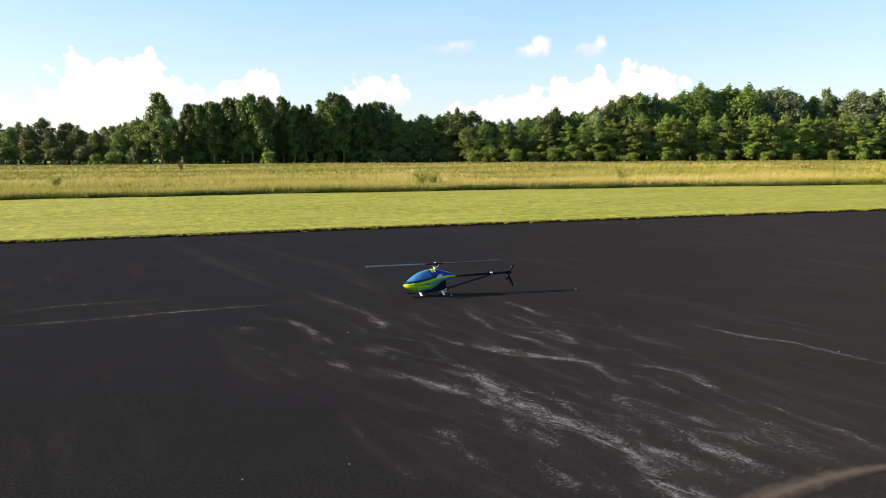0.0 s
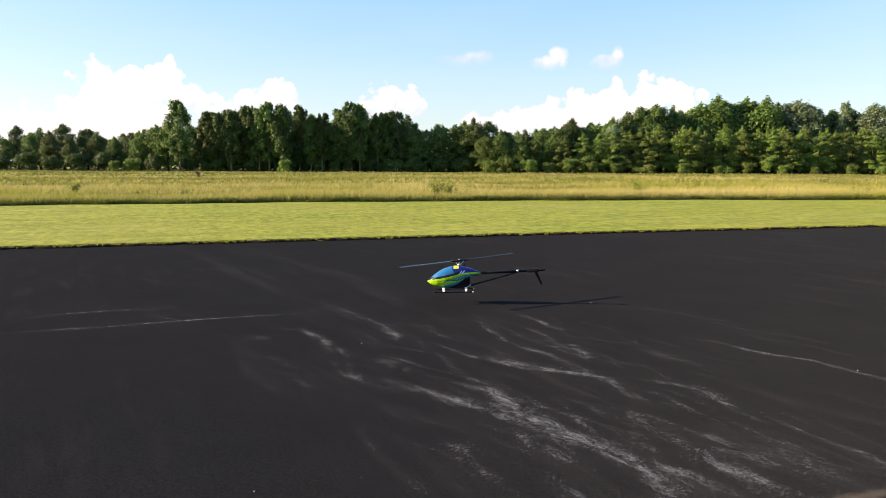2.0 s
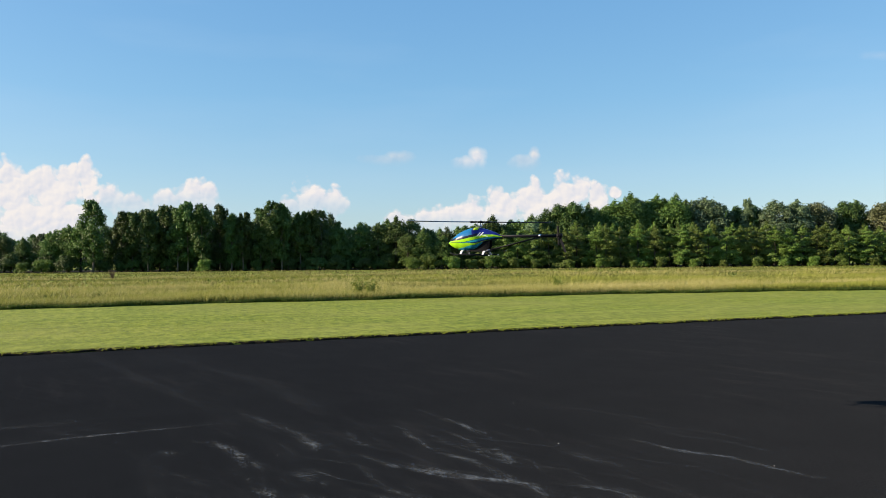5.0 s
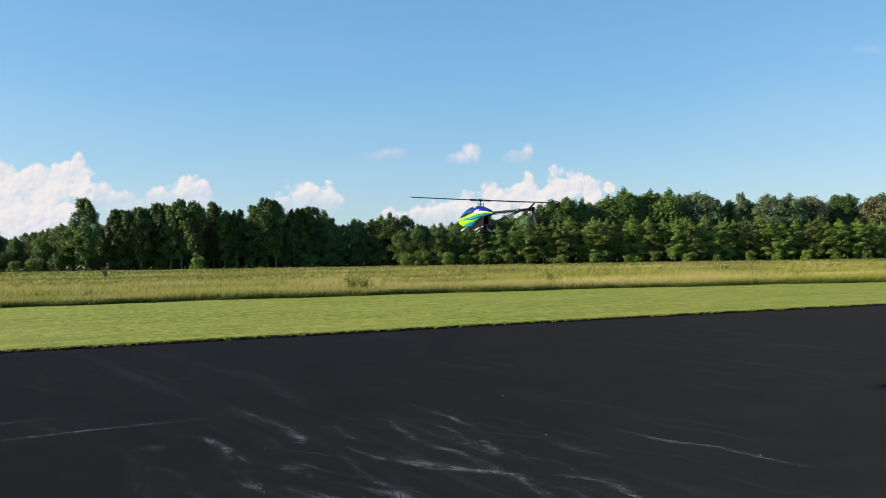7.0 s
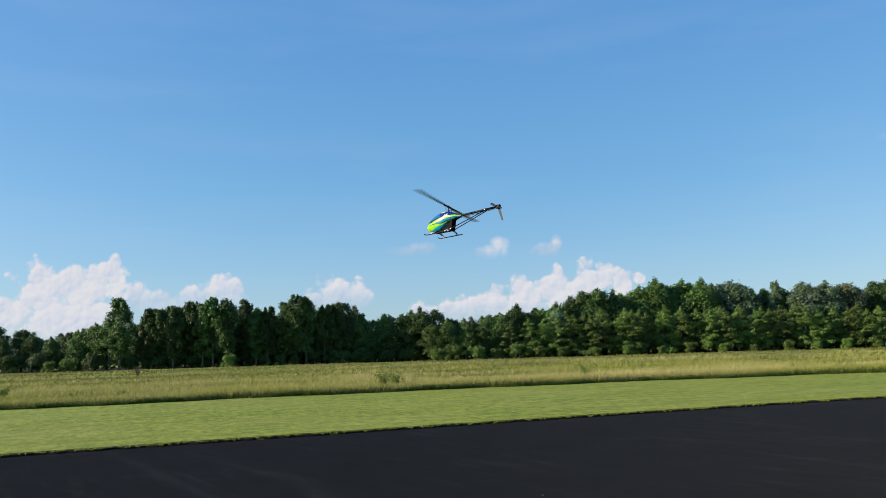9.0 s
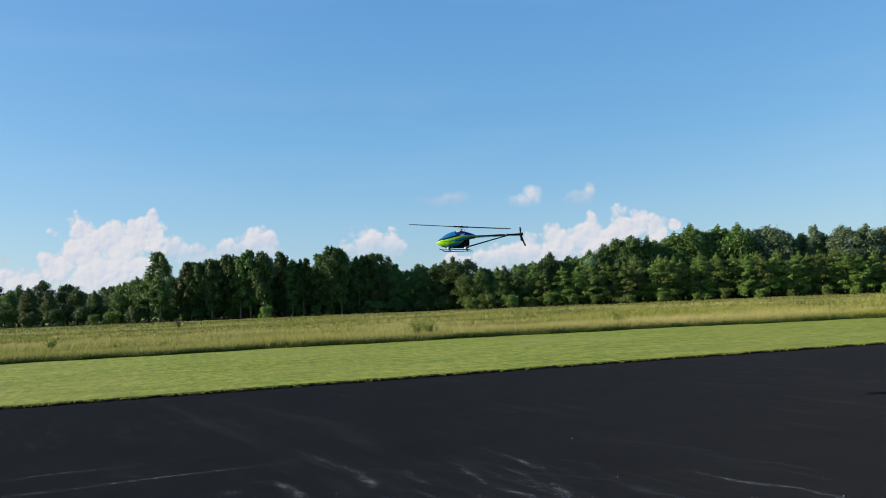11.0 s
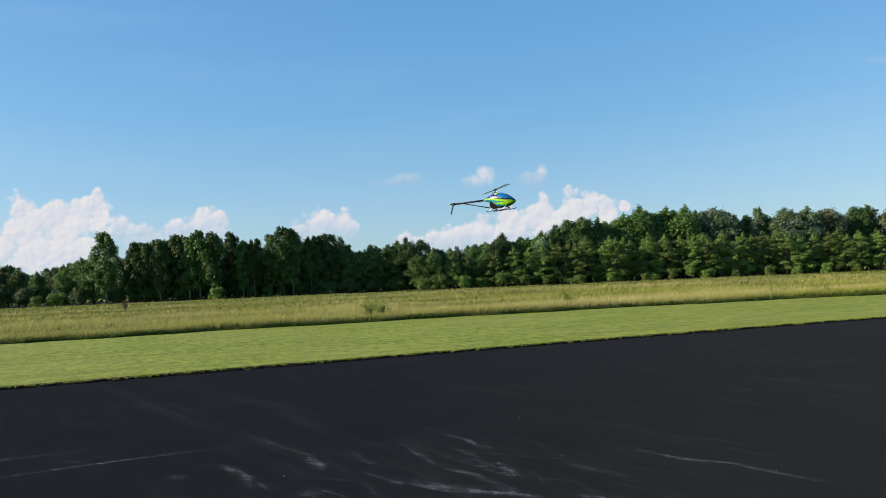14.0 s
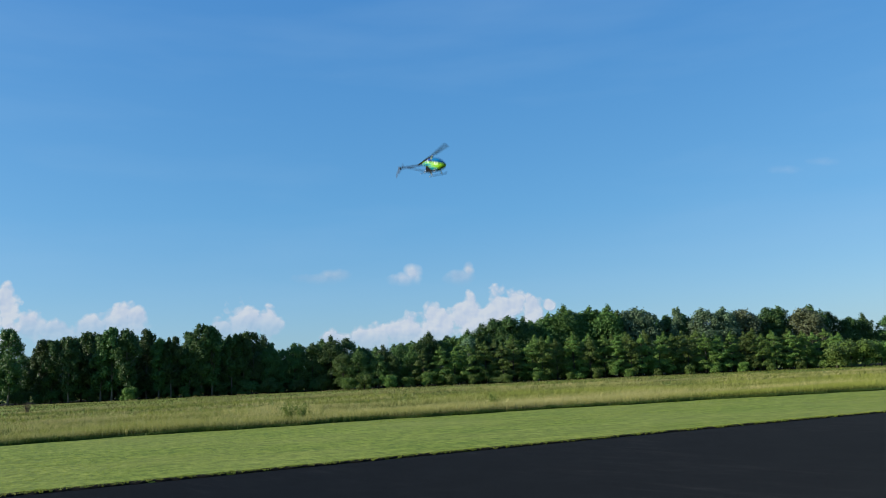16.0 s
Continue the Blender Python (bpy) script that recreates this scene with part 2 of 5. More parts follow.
def leaf_material(name, low, high, back=0.22):
    m, t = material(name)
    geo = t.nodes.new("ShaderNodeNewGeometry")
    own = t.nodes.new("ShaderNodeObjectInfo").outputs["Random"]
    color = mix(t, geo.outputs["Random Per Island"], low, high)
    hue = t.nodes.new("ShaderNodeHueSaturation")
    t.links.new(color, hue.inputs["Color"])
    t.links.new(math_node(t, "ADD", math_node(t, "MULTIPLY", own, 0.03), 0.497), hue.inputs["Hue"])
    t.links.new(math_node(t, "ADD", math_node(t, "MULTIPLY", own, 0.7), 0.65), hue.inputs["Value"])
    color = hue.outputs["Color"]
    leaf = principled(t, color, 0.55, spec=0.3)
    thin = t.nodes.new("ShaderNodeBsdfTranslucent")
    t.links.new(color, thin.inputs["Color"])
    mixer = t.nodes.new("ShaderNodeMixShader")
    mixer.inputs[0].default_value = back
    t.links.new(leaf, mixer.inputs[1])
    t.links.new(thin.outputs[0], mixer.inputs[2])
    finish(t, mixer.outputs[0])
    return m


def bark_material(name, low, high):
    m, t = material(name)
    at = t.nodes.new("ShaderNodeTexCoord").outputs["Object"]
    grain = noise_at(t, at, 6, 5, 0.7, (0, (3, 3, 0.5)))
    finish(t, principled(t, mix(t, ramp(t, grain, (0.35, 0.0), (0.7, 1.0)), low, high), 0.9, bump=grain, strength=0.6, distance=0.03, spec=0.2))
    return m


def plain_material(name, color, rough, metal=0.0, coat=0.0, grain=0.08, scale=120.0, spec=0.5):
    m, t = material(name)
    at = t.nodes.new("ShaderNodeTexCoord").outputs["Object"]
    n = noise_at(t, at, scale, 3, 0.6)
    dark = tuple(c * (1 - 3 * grain) for c in color)
    finish(t, principled(t, mix(t, n, dark, color), math_node(t, "ADD", math_node(t, "MULTIPLY", n, 0.12), rough - 0.06), metal, coat=coat, spec=spec))
    return m


def carbon_material():
    m, t = material("black_carbon_fibre")
    at = t.nodes.new("ShaderNodeTexCoord").outputs["Object"]
    w = t.nodes.new("ShaderNodeTexChecker")
    w.inputs["Scale"].default_value = 220
    t.links.new(at, w.inputs["Vector"])
    color = mix(t, w.outputs["Fac"], (0.005, 0.006, 0.008), (0.010, 0.011, 0.014))
    finish(t, principled(t, color, 0.5, spec=0.12))
    return m


def canopy_paint():
    m, t = material("gloss_canopy_paint")
    c = node(t, "Attribute", layer="paint").outputs["Color"]
    at = t.nodes.new("ShaderNodeTexCoord").outputs["Object"]
    wear = noise_at(t, at, 60, 3, 0.6)
    finish(t, principled(t, mix(t, math_node(t, "MULTIPLY", wear, 0.05), c, (0.2, 0.22, 0.24)), 0.3, coat=0.08, spec=0.14))
    return m


ASPHALT, SCUFF, SOIL = asphalt_material(), scuff_material(), soil_material()
LAWN = blade_material("mown_grass_blades", (0.162, 0.211, 0.017), (0.314, 0.356, 0.045), (0.39, 0.39, 0.09), 0.56, 2.5, None, 1.6)
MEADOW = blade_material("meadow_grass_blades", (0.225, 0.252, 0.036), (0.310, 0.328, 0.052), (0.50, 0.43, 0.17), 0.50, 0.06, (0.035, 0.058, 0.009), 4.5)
WEED_FRESH = blade_material("fresh_weed_leaves", (0.10, 0.15, 0.025), (0.20, 0.25, 0.04), (0.28, 0.28, 0.07), 0.9, 0.5)
SHADE_GRASS = blade_material("shade_grass_blades", (0.05, 0.09, 0.015), (0.12, 0.17, 0.03), (0.2, 0.2, 0.05), 0.9, 0.5)
LEAF_DARK = leaf_material("dark_green_leaves", (0.034, 0.070, 0.016), (0.096, 0.155, 0.034))
LEAF_MID = leaf_material("mid_green_leaves", (0.054, 0.098, 0.018), (0.130, 0.194, 0.040))
LEAF_FRESH = leaf_material("fresh_green_leaves", (0.068, 0.116, 0.017), (0.162, 0.222, 0.040))
LEAF_SILVER = leaf_material("silver_green_leaves", (0.095, 0.145, 0.062), (0.165, 0.225, 0.115))
LEAF_RUST = leaf_material("reddish_leaves", (0.075, 0.08, 0.034), (0.135, 0.14, 0.062))
BARK = bark_material("grey_bark", (0.03, 0.025, 0.02), (0.10, 0.085, 0.07))
BARK_PALE = bark_material("pale_bark", (0.07, 0.06, 0.05), (0.22, 0.20, 0.16))
CARBON = carbon_material()
PAINT = canopy_paint()
STEEL = plain_material("polished_steel", (0.62, 0.62, 0.63), 0.25, 1.0)
WHITE = plain_material("white_nylon", (0.78, 0.78, 0.76), 0.4)
BLACK = plain_material("black_nylon", (0.007, 0.007, 0.008), 0.5, spec=0.12)
ALLOY = plain_material("bare_alloy", (0.5, 0.5, 0.52), 0.35, 0.9)
GREEN = plain_material("green_battery_wrap", (0.02, 0.35, 0.08), 0.4)


# ---- ground ----
def build_ground():
    """One sheet in rows along the runway's edge: low under the slab, a step up at the lawn, then on to the horizon."""
    along = np.concatenate([[-2500, -900, -350], np.arange(-150, 151, 5.0), [350, 900, 2500]])
    across = np.array([-2500, -900, -300, -60, -0.01, 0.0, 0.12, 0.4, 1.5, 4, 8, 12, 17, 25, 40, 70, 110, 160, 240, 500, 1200, 2600])
    verts, faces = [], []
    for j, d in enumerate(across):
        for i, x in enumerate(along):
            z = -0.10 if d < -0.005 else (0.02 if d < 0.05 else 0.035)
            if 1 < d < 300 and abs(x) < 200:
                z += 0.02 * noise.noise((x * 0.11, d * 0.2, 3.3))
            verts.append((x, float(runway_edge(x)) + d, z))
    n = len(along)
    for j in range(len(across) - 1):
        for i in range(n - 1):
            faces.append((j * n + i, j * n + i + 1, (j + 1) * n + i + 1, (j + 1) * n + i))
    me = raw_mesh("ground", verts, faces, True)
    me.materials.append(SOIL)
    tagged(new("ground", me), "green grassy ground stretching flat to the horizon", "ground", kind="structure")


def build_runway():
    """The asphalt slab, with a slightly uneven edge against the lawn."""
    bm = bmesh.new()
    xs = [-400, -150, -60, -40] + [-30 + 0.25 * k for k in range(260)] + [40, 60, 150, 400]
    far = [bm.verts.new((x, runway_edge(x) + (0.05 * noise.noise((x * 2.1, 0, 0)) + 0.03 * noise.noise((x * 7, 5, 0)) if -31 < x < 36 else 0) - 0.02, 0)) for x in xs]
    near = [bm.verts.new((x, -130, 0)) for x in (xs[-1], xs[0])]
    face = bm.faces.new(far[::-1] + near[::-1])
    made = bmesh.ops.extrude_face_region(bm, geom=[face])
    bmesh.ops.translate(bm, vec=(0, 0, -0.08), verts=[v for v in made["geom"] if isinstance(v, bmesh.types.BMVert)])
    me = bpy.data.meshes.new("runway")
    bmesh.ops.recalc_face_normals(bm, faces=bm.faces)
    bmesh.ops.triangulate(bm, faces=[f for f in bm.faces if len(f.verts) > 4])
    bm.to_mesh(me)
    bm.free()
    me.materials.append(ASPHALT)
    tagged(new("runway", me), "dark worn asphalt runway with pale scuff streaks", "runway", kind="structure")


SCUFFS = []


def scuff(width, power, *points):
    """A pale streak of dust along a bent line on the asphalt."""
    SCUFFS.append((width, min(power, 1.08), points))


def build_scuffs():
    """One thin film of dust over the near asphalt, dense along the streaks."""
    rng = random.Random(4)
    streaks = list(SCUFFS)
    for width, power, points in SCUFFS:
        for _ in range(7 if width > 0.08 else 0):
            dx, dy, grow = rng.gauss(0, 0.35), rng.gauss(0, 0.6), rng.uniform(0.6, 1.4)
            x0, y0 = points[0]
            streaks.append((rng.uniform(0.02, 0.08), power * rng.uniform(0.35, 0.8), [(x0 + dx + (x - x0) * grow, y0 + dy + (y - y0) * grow) for x, y in points]))
    step, x0, y0, nx, ny = 0.035, -7.0, 3.0, 320, 390
    gx, gy = np.meshgrid(x0 + step * np.arange(nx), y0 + step * np.arange(ny))
    film = np.zeros((ny, nx))
    for width, power, points in streaks:
        one = np.zeros((ny, nx))
        half = width * 0.62 + 0.02
        ends = len(points) - 1
        for k, ((ax, ay), (bx, by)) in enumerate(zip(points, points[1:])):
            i0, i1 = (int((v - x0) / step) for v in (min(ax, bx) - half, max(ax, bx) + half))
            j0, j1 = (int((v - y0) / step) for v in (min(ay, by) - half, max(ay, by) + half))
            cut = np.s_[max(j0, 0):max(j1 + 2, 0), max(i0, 0):max(i1 + 2, 0)]
            px, py = gx[cut] - ax, gy[cut] - ay
            if px.size == 0:
                continue
            u = np.clip((px * (bx - ax) + py * (by - ay)) / ((bx - ax) ** 2 + (by - ay) ** 2), 0, 1)
            d = np.hypot(px - u * (bx - ax), py - u * (by - ay))
            taper = np.sin(np.pi * (0.1 + 0.8 * (k + u) / ends)) ** 0.6
            one[cut] = np.maximum(one[cut], power * taper * np.clip(1 - d / half, 0, 1) ** 0.9)
        film = np.maximum(film, one) + 0.25 * np.minimum(film, one)
    index = np.arange(nx * ny).reshape(ny, nx)
    faces = np.stack([index[:-1, :-1], index[:-1, 1:], index[1:, 1:], index[1:, :-1]], -1).reshape(-1, 4)
    faces = faces[(film.ravel()[faces] > 0.01).any(axis=1)]
    used, faces = np.unique(faces, return_inverse=True)
    faces = faces.reshape(-1, 4)
    verts = np.stack([gx.ravel(), gy.ravel(), np.full(nx * ny, 0.004)], 1)[used]
    me = raw_mesh("dust_streaks", verts, faces)
    me.attributes.new("power", "FLOAT", "POINT").data.foreach_set("value", film.ravel()[used].astype(np.float32))
    me.materials.append(SCUFF)
    tagged(new("dust_streaks", me), "pale dusty scuff marks rubbed into dark asphalt", "scuff marks", kind="stuff")


def grass_mesh(name, roots, heights, widths, per, lean, rng, mat, spread=0.5, bend=True):
    """Tufts of bent blades: each a narrow strip of two steps that ends in a point."""
    n = len(roots)
    r = np.repeat(np.asarray(roots), per, axis=0)
    h = np.repeat(np.asarray(heights), per) * rng.uniform(0.6, 1.1, n * per)
    w = np.repeat(np.asarray(widths), per) * rng.uniform(0.7, 1.2, n * per)
    a = rng.uniform(0, 2 * np.pi, n * per)
    base = r + np.stack([np.cos(a), np.sin(a), 0 * a], 1) * (rng.uniform(0, 1, n * per) * spread * h)[:, None]
    tilt = rng.normal(0, lean, (n * per, 2)) + np.array([0.12, 0.0])
    out = np.stack([tilt[:, 0], tilt[:, 1], np.zeros(n * per)], 1)
    b = rng.uniform(0, 2 * np.pi, n * per)
    side = np.stack([np.cos(b), np.sin(b), 0 * b], 1) * (w / 2)[:, None]
    up = np.array([0, 0, 1.0])
    mid = base + out * (h * 0.35)[:, None] + up * (h * 0.55)[:, None]
    tip = base + out * (h * 1.0)[:, None] + up * (h * 0.95)[:, None]
    v = np.stack([base - side, base + side, mid + side * 0.8, mid - side * 0.8, tip], 1).reshape(-1, 3)
    k = np.arange(n * per)[:, None] * 5
    f = np.concatenate([k + [0, 1, 2], k + [0, 2, 3], k + [3, 2, 4]])
    me = raw_mesh(name, v, f, True)
    me.materials.append(mat)
    return me


def build_lawn():
    rng = np.random.default_rng(5)
    n = 44000
    x = rng.uniform(-26, 34, n)
    d = rng.uniform(0, 1, n) ** 1.3
    y0, y1 = runway_edge(x), tall_edge(x)
    y = y0 + 0.05 + d * (y1 - y0)
    roots = np.stack([x, y, np.full(n, 0.03)], 1)
    me = grass_mesh("mown_lawn", roots, 0.012 + 0.005 * d, 0.010 + 0.010 * d, 4, 0.9, rng, LAWN, 0.9)
    tagged(new("mown_lawn", me), "short yellow-green mown lawn beside the asphalt", "lawn", kind="stuff")
    n = 5200
    x = rng.uniform(-22, 30, n)
    lumps = np.array([0.09 * noise.noise((u * 1.7, 2, 0)) + 0.05 * noise.noise((u * 5.1, 7, 0)) for u in x])
    y = runway_edge(x) + rng.uniform(-0.03, 0.3, n) + lumps
    roots = np.stack([x, y, np.full(n, 0.015)], 1)
    me = grass_mesh("edge_grass", roots, rng.uniform(0.035, 0.075, n), np.full(n, 0.012), 7, 0.8, rng, LAWN, 0.7)
    tagged(new("edge_grass", me), "ragged grass tufts creeping over the asphalt edge", "grass edge", kind="stuff")


def build_meadow():
    rng = np.random.default_rng(8)
    roots, heights, widths = [], [], []
    for count, d0, d1, x0, x1, wide in ((20000, 0, 3.5, -30, 42, 0.013), (19000, 3, 22, -42, 58, 0.021), (20000, 20, 60, -75, 95, 0.034), (19000, 55, 112, -110, 130, 0.042)):
        x = rng.uniform(x0, x1, count)
        d = d0 + (d1 - d0) * rng.uniform(0, 1, count)
        y = tall_edge(np.clip(x, -34, 46)) + d + 0.12 * np.sin(x * 2.3) + 0.2 * np.sin(x * 0.7)
        keep = y < 138
        patch = np.array([noise.noise((u * 0.12, v * 0.2, 1.0)) for u, v in zip(x, y)])
        h = (0.47 + 0.26 * patch - 0.0036 * np.clip(d, 0, 75)) * rng.uniform(0.7, 1.2, count)
        roots.append(np.stack([x, y, np.full(count, 0.03)], 1)[keep])
        heights.append(h[keep])
        widths.append(np.full(count, wide)[keep])
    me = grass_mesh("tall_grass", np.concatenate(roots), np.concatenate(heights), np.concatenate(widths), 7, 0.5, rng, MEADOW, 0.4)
    # dark grass added along the meadow's foot to paint in its shade
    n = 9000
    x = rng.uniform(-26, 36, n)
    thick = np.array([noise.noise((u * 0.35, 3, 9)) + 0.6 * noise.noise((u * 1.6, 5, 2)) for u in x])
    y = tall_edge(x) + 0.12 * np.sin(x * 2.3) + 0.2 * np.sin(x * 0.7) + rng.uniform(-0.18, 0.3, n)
    edge = grass_mesh("rank_grass", np.stack([x, y, np.full(n, 0.03)], 1), np.clip(0.17 + 0.13 * thick, 0.05, 0.4), np.full(n, 0.02), 6, 0.6, rng, SHADE_GRASS, 0.5)
    tagged(new("rank_grass", edge), "dark green grass painting shade along the meadow's mown edge", "grass edge", kind="stuff")
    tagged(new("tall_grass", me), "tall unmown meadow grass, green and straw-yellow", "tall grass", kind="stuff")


# ---- trees ----
def leaves(points, normals, size, rng, squash=0.62):
    n = len(points)
    jitter = rng.normal(0, 0.65, (n, 3))
    nor = normals + jitter
    nor /= np.linalg.norm(nor, axis=1)[:, None]
    ref = rng.normal(0, 1, (n, 3))
    u = np.cross(nor, ref)
    u /= np.linalg.norm(u, axis=1)[:, None]
    v = np.cross(nor, u)
    s = size * rng.uniform(0.6, 1.3, n)[:, None]
    corners = np.stack([points - u * s, points - v * s * squash + nor * s * 0.12, points + u * s, points + v * s * squash + nor * s * 0.12], 1).reshape(-1, 3)
    return corners, np.arange(n * 4).reshape(-1, 4)


def sprays(points, normals, size, rng):
    """Small three-cornered sprays of leaves."""
    n = len(points)
    nor = normals + rng.normal(0, 0.6, (n, 3))
    nor /= np.linalg.norm(nor, axis=1)[:, None]
    u = np.cross(nor, rng.normal(0, 1, (n, 3)))
    u /= np.linalg.norm(u, axis=1)[:, None]
    v = np.cross(nor, u)
    s = size * rng.uniform(0.6, 1.4, n)[:, None]
    corners = np.stack([points - u * s * 0.8 - v * s * 0.45, points + u * s * 0.8 - v * s * 0.4, points + v * s * 0.95], 1).reshape(-1, 3)
    return corners, np.arange(n * 3).reshape(-1, 3)


def crown_mesh(name, lobes, count, size, rng, mat, hollow=0.4):
    """Leaves spread through rounded lobes, thickest near each lobe's skin."""
    lobes = np.array(lobes)
    share = (lobes[:, 3] * lobes[:, 4]) / (lobes[:, 3] * lobes[:, 4]).sum()
    pts, nors = [], []
    for lobe, s in zip(lobes, share):
        k = max(12, int(count * s))
        d = rng.normal(0, 1, (k, 3))
        d /= np.linalg.norm(d, axis=1)[:, None]
        d[:, 2] = np.where(d[:, 2] < -0.5, -d[:, 2], d[:, 2])
        r = hollow + (1.05 - hollow) * rng.uniform(0, 1, k) ** 0.7 + np.abs(rng.normal(0, 0.16, k))
        bump = 1 + 0.22 * np.sin(d[:, 0] * 7 + lobe[0] * 3) * np.sin(d[:, 2] * 6 + lobe[2]) + rng.normal(0, 0.06, k)
        p = lobe[:3] + d * np.array([lobe[3], lobe[3], lobe[4]]) * (r * bump)[:, None]
        pts.append(p)
        nors.append(d + np.array([0, 0, 0.35]))
    v, f = sprays(np.concatenate(pts), np.concatenate(nors), size, rng)
    me = raw_mesh(name, v, f)
    me.materials.append(mat)
    return me


def trunk_bm(height, radius, lean, rng, limbs, reach):
    bm = bmesh.new()
    pts = [Vector((lean * height * u * u + 0.12 * math.sin(5 * u + lean * 20), 0.1 * math.sin(4 * u + 1), height * u - (0.05 if u == 0 else 0))) for u in (0, 0.15, 0.35, 0.55, 0.75, 0.95)]
    tube(bm, pts, [radius * k for k in (1.35, 1.0, 0.85, 0.65, 0.42, 0.15)], 8)
    for k in range(limbs):
        u = rng.uniform(0.28, 0.85)
        a = rng.uniform(0, 2 * math.pi)
        at = Vector((lean * height * u * u, 0, height * u))
        out = Vector((math.cos(a), math.sin(a), rng.uniform(0.5, 1.1)))
        far = at + out * reach * (1.1 - u)
        tube(bm, [at, at.lerp(far, 0.5) + Vector((0, 0, -0.08)), far], [radius * 0.42, radius * 0.28, radius * 0.08], 6)
    return bm


def make_tree(name, label, kind, seed, leaf, bark):
    """A ten-metre tree of one kind, standing at the origin."""
    rng = np.random.default_rng(seed)
    lobes, lean = [], rng.uniform(-0.05, 0.05)
    if kind == "poplar":
        for k in range(44):
            u = (k + rng.uniform(-0.4, 0.4)) / 43
            z = 1.7 + 7.7 * u
            out = (1.5 * math.sin(math.pi * (0.16 + 0.66 * max(u, 0))) + 0.1) * rng.uniform(0.3, 1.0)
            r = rng.uniform(0.4, 0.8) * (0.8 if u > 0.85 or u < 0.15 else 1.0)
            a = rng.uniform(0, 6.28)
            lobes.append((out * math.cos(a) + lean * z, out * math.sin(a), z, r * 0.85, r * rng.uniform(0.9, 1.6)))
        for k in range(7):
            lobes.append((lean * 9 + rng.uniform(-0.7, 0.7), rng.uniform(-0.7, 0.7), rng.uniform(8.7, 9.6), rng.uniform(0.2, 0.34), rng.uniform(0.4, 0.65)))
        count, size, limbs, reach, girth = 11500, 0.125, 9, 2.2, 0.12
    elif kind == "broad":
        for k in range(54):
            a = rng.uniform(0, 6.28)
            u = rng.uniform(0, 1)
            z = 1.3 + 7.6 * u
            reach = 2.7 * math.sin(math.pi * (0.25 + 0.62 * u)) * rng.uniform(0.4, 1.0)
            r = rng.uniform(0.55, 1.1)
            lobes.append((reach * math.cos(a), reach * math.sin(a), z, r, r * 0.8))
        for k in range(16):
            a, u = rng.uniform(0, 6.28), rng.uniform(0, 1)
            lobes.append((2.3 * (1 - u) * math.cos(a), 2.3 * (1 - u) * math.sin(a), 7.4 + 2.1 * u + rng.uniform(-0.3, 0.4), rng.uniform(0.25, 0.5), rng.uniform(0.4, 0.8)))
        lobes += [(0, 0, 8.4, 1.1, 0.9), (0.3, 0.2, 6.0, 2.0, 1.8)]
        count, size, limbs, reach, girth = 12500, 0.14, 8, 3.0, 0.2
    elif kind == "young":
        for k in range(46):
            u = rng.uniform(0, 1)
            a = rng.uniform(0, 6.28)
            out = (2.9 * (1 - u) ** 0.42 + 0.35) * rng.uniform(0.4, 1.0)
            r = rng.uniform(0.6, 1.15) * (1.05 - 0.35 * u)
            lobes.append((out * math.cos(a), out * math.sin(a), 0.8 + 8.0 * u - 0.12 * out, r, r * rng.uniform(0.38, 0.7)))
        lobes.append((0, 0, 9.5, 0.35, 0.6))
        count, size, limbs, reach, girth = 11500, 0.13, 6, 2.0, 0.12
    else:
        for k in range(22):
            a = rng.uniform(0, 6.28)
            r = rng.uniform(1.0, 2.3)
            lobes.append((4.6 * math.cos(a) * rng.uniform(0.2, 1), 4.6 * math.sin(a) * rng.uniform(0.2, 1), rng.uniform(1.2, 7.6), r, r * 0.9))
        lobes.append((0, 0, 5.0, 3.0, 3.2))
        count, size, limbs, reach, girth = 5200, 0.34, 5, 3.0, 0.3
    tree = thing(name, label, "bush" if kind == "bush" else "tree")
    part("trunk", trunk_bm(9.2 if kind != "bush" else 6.0, girth, lean, rng, limbs, reach), bark, tree)
    part("crown", crown_mesh("crown", lobes, count, size, rng, leaf), leaf, tree)
    return tree


KINDS = {}


def kind_of_tree(kind, look_of, label, leaf, bark, seeds):
    name = {"poplar": "poplar_tree", "broad": "broadleaf_tree", "young": "young_tree", "bush": "bush"}[kind]
    KINDS[look_of] = [[make_tree(name, label, kind, s, leaf, bark), False] for s in seeds]


def plant(look_of, x, y, height, group):
    """One tree or bush of a kind at its place; the first use takes the built one, the rest are copies."""
    choice = KINDS[look_of][0]
    KINDS[look_of].append(KINDS[look_of].pop(0))
    k = height / 10.0
    wide = k * random.uniform(0.92, 1.12)
    place = pose(x, y, 0.03, 0, 0, random.uniform(0, 360))
    if not choice[1]:
        tree, choice[1] = choice[0], True
        tree.matrix_basis = place
    else:
        tree = copy_thing(choice[0], place)
    tree.scale = (wide, wide, k)
    tagged(tree, group=group)
    return tree


def stand(look_of, x0, x1, y, heights, group, spread=2.5):
    """A row of trees whose heights follow the skyline."""
    for i, h in enumerate(heights):
        u = (i + 0.5) / len(heights)
        plant(look_of, x0 + (x1 - x0) * u + random.uniform(-0.5, 0.5), y + random.uniform(-spread, spread), h, group)


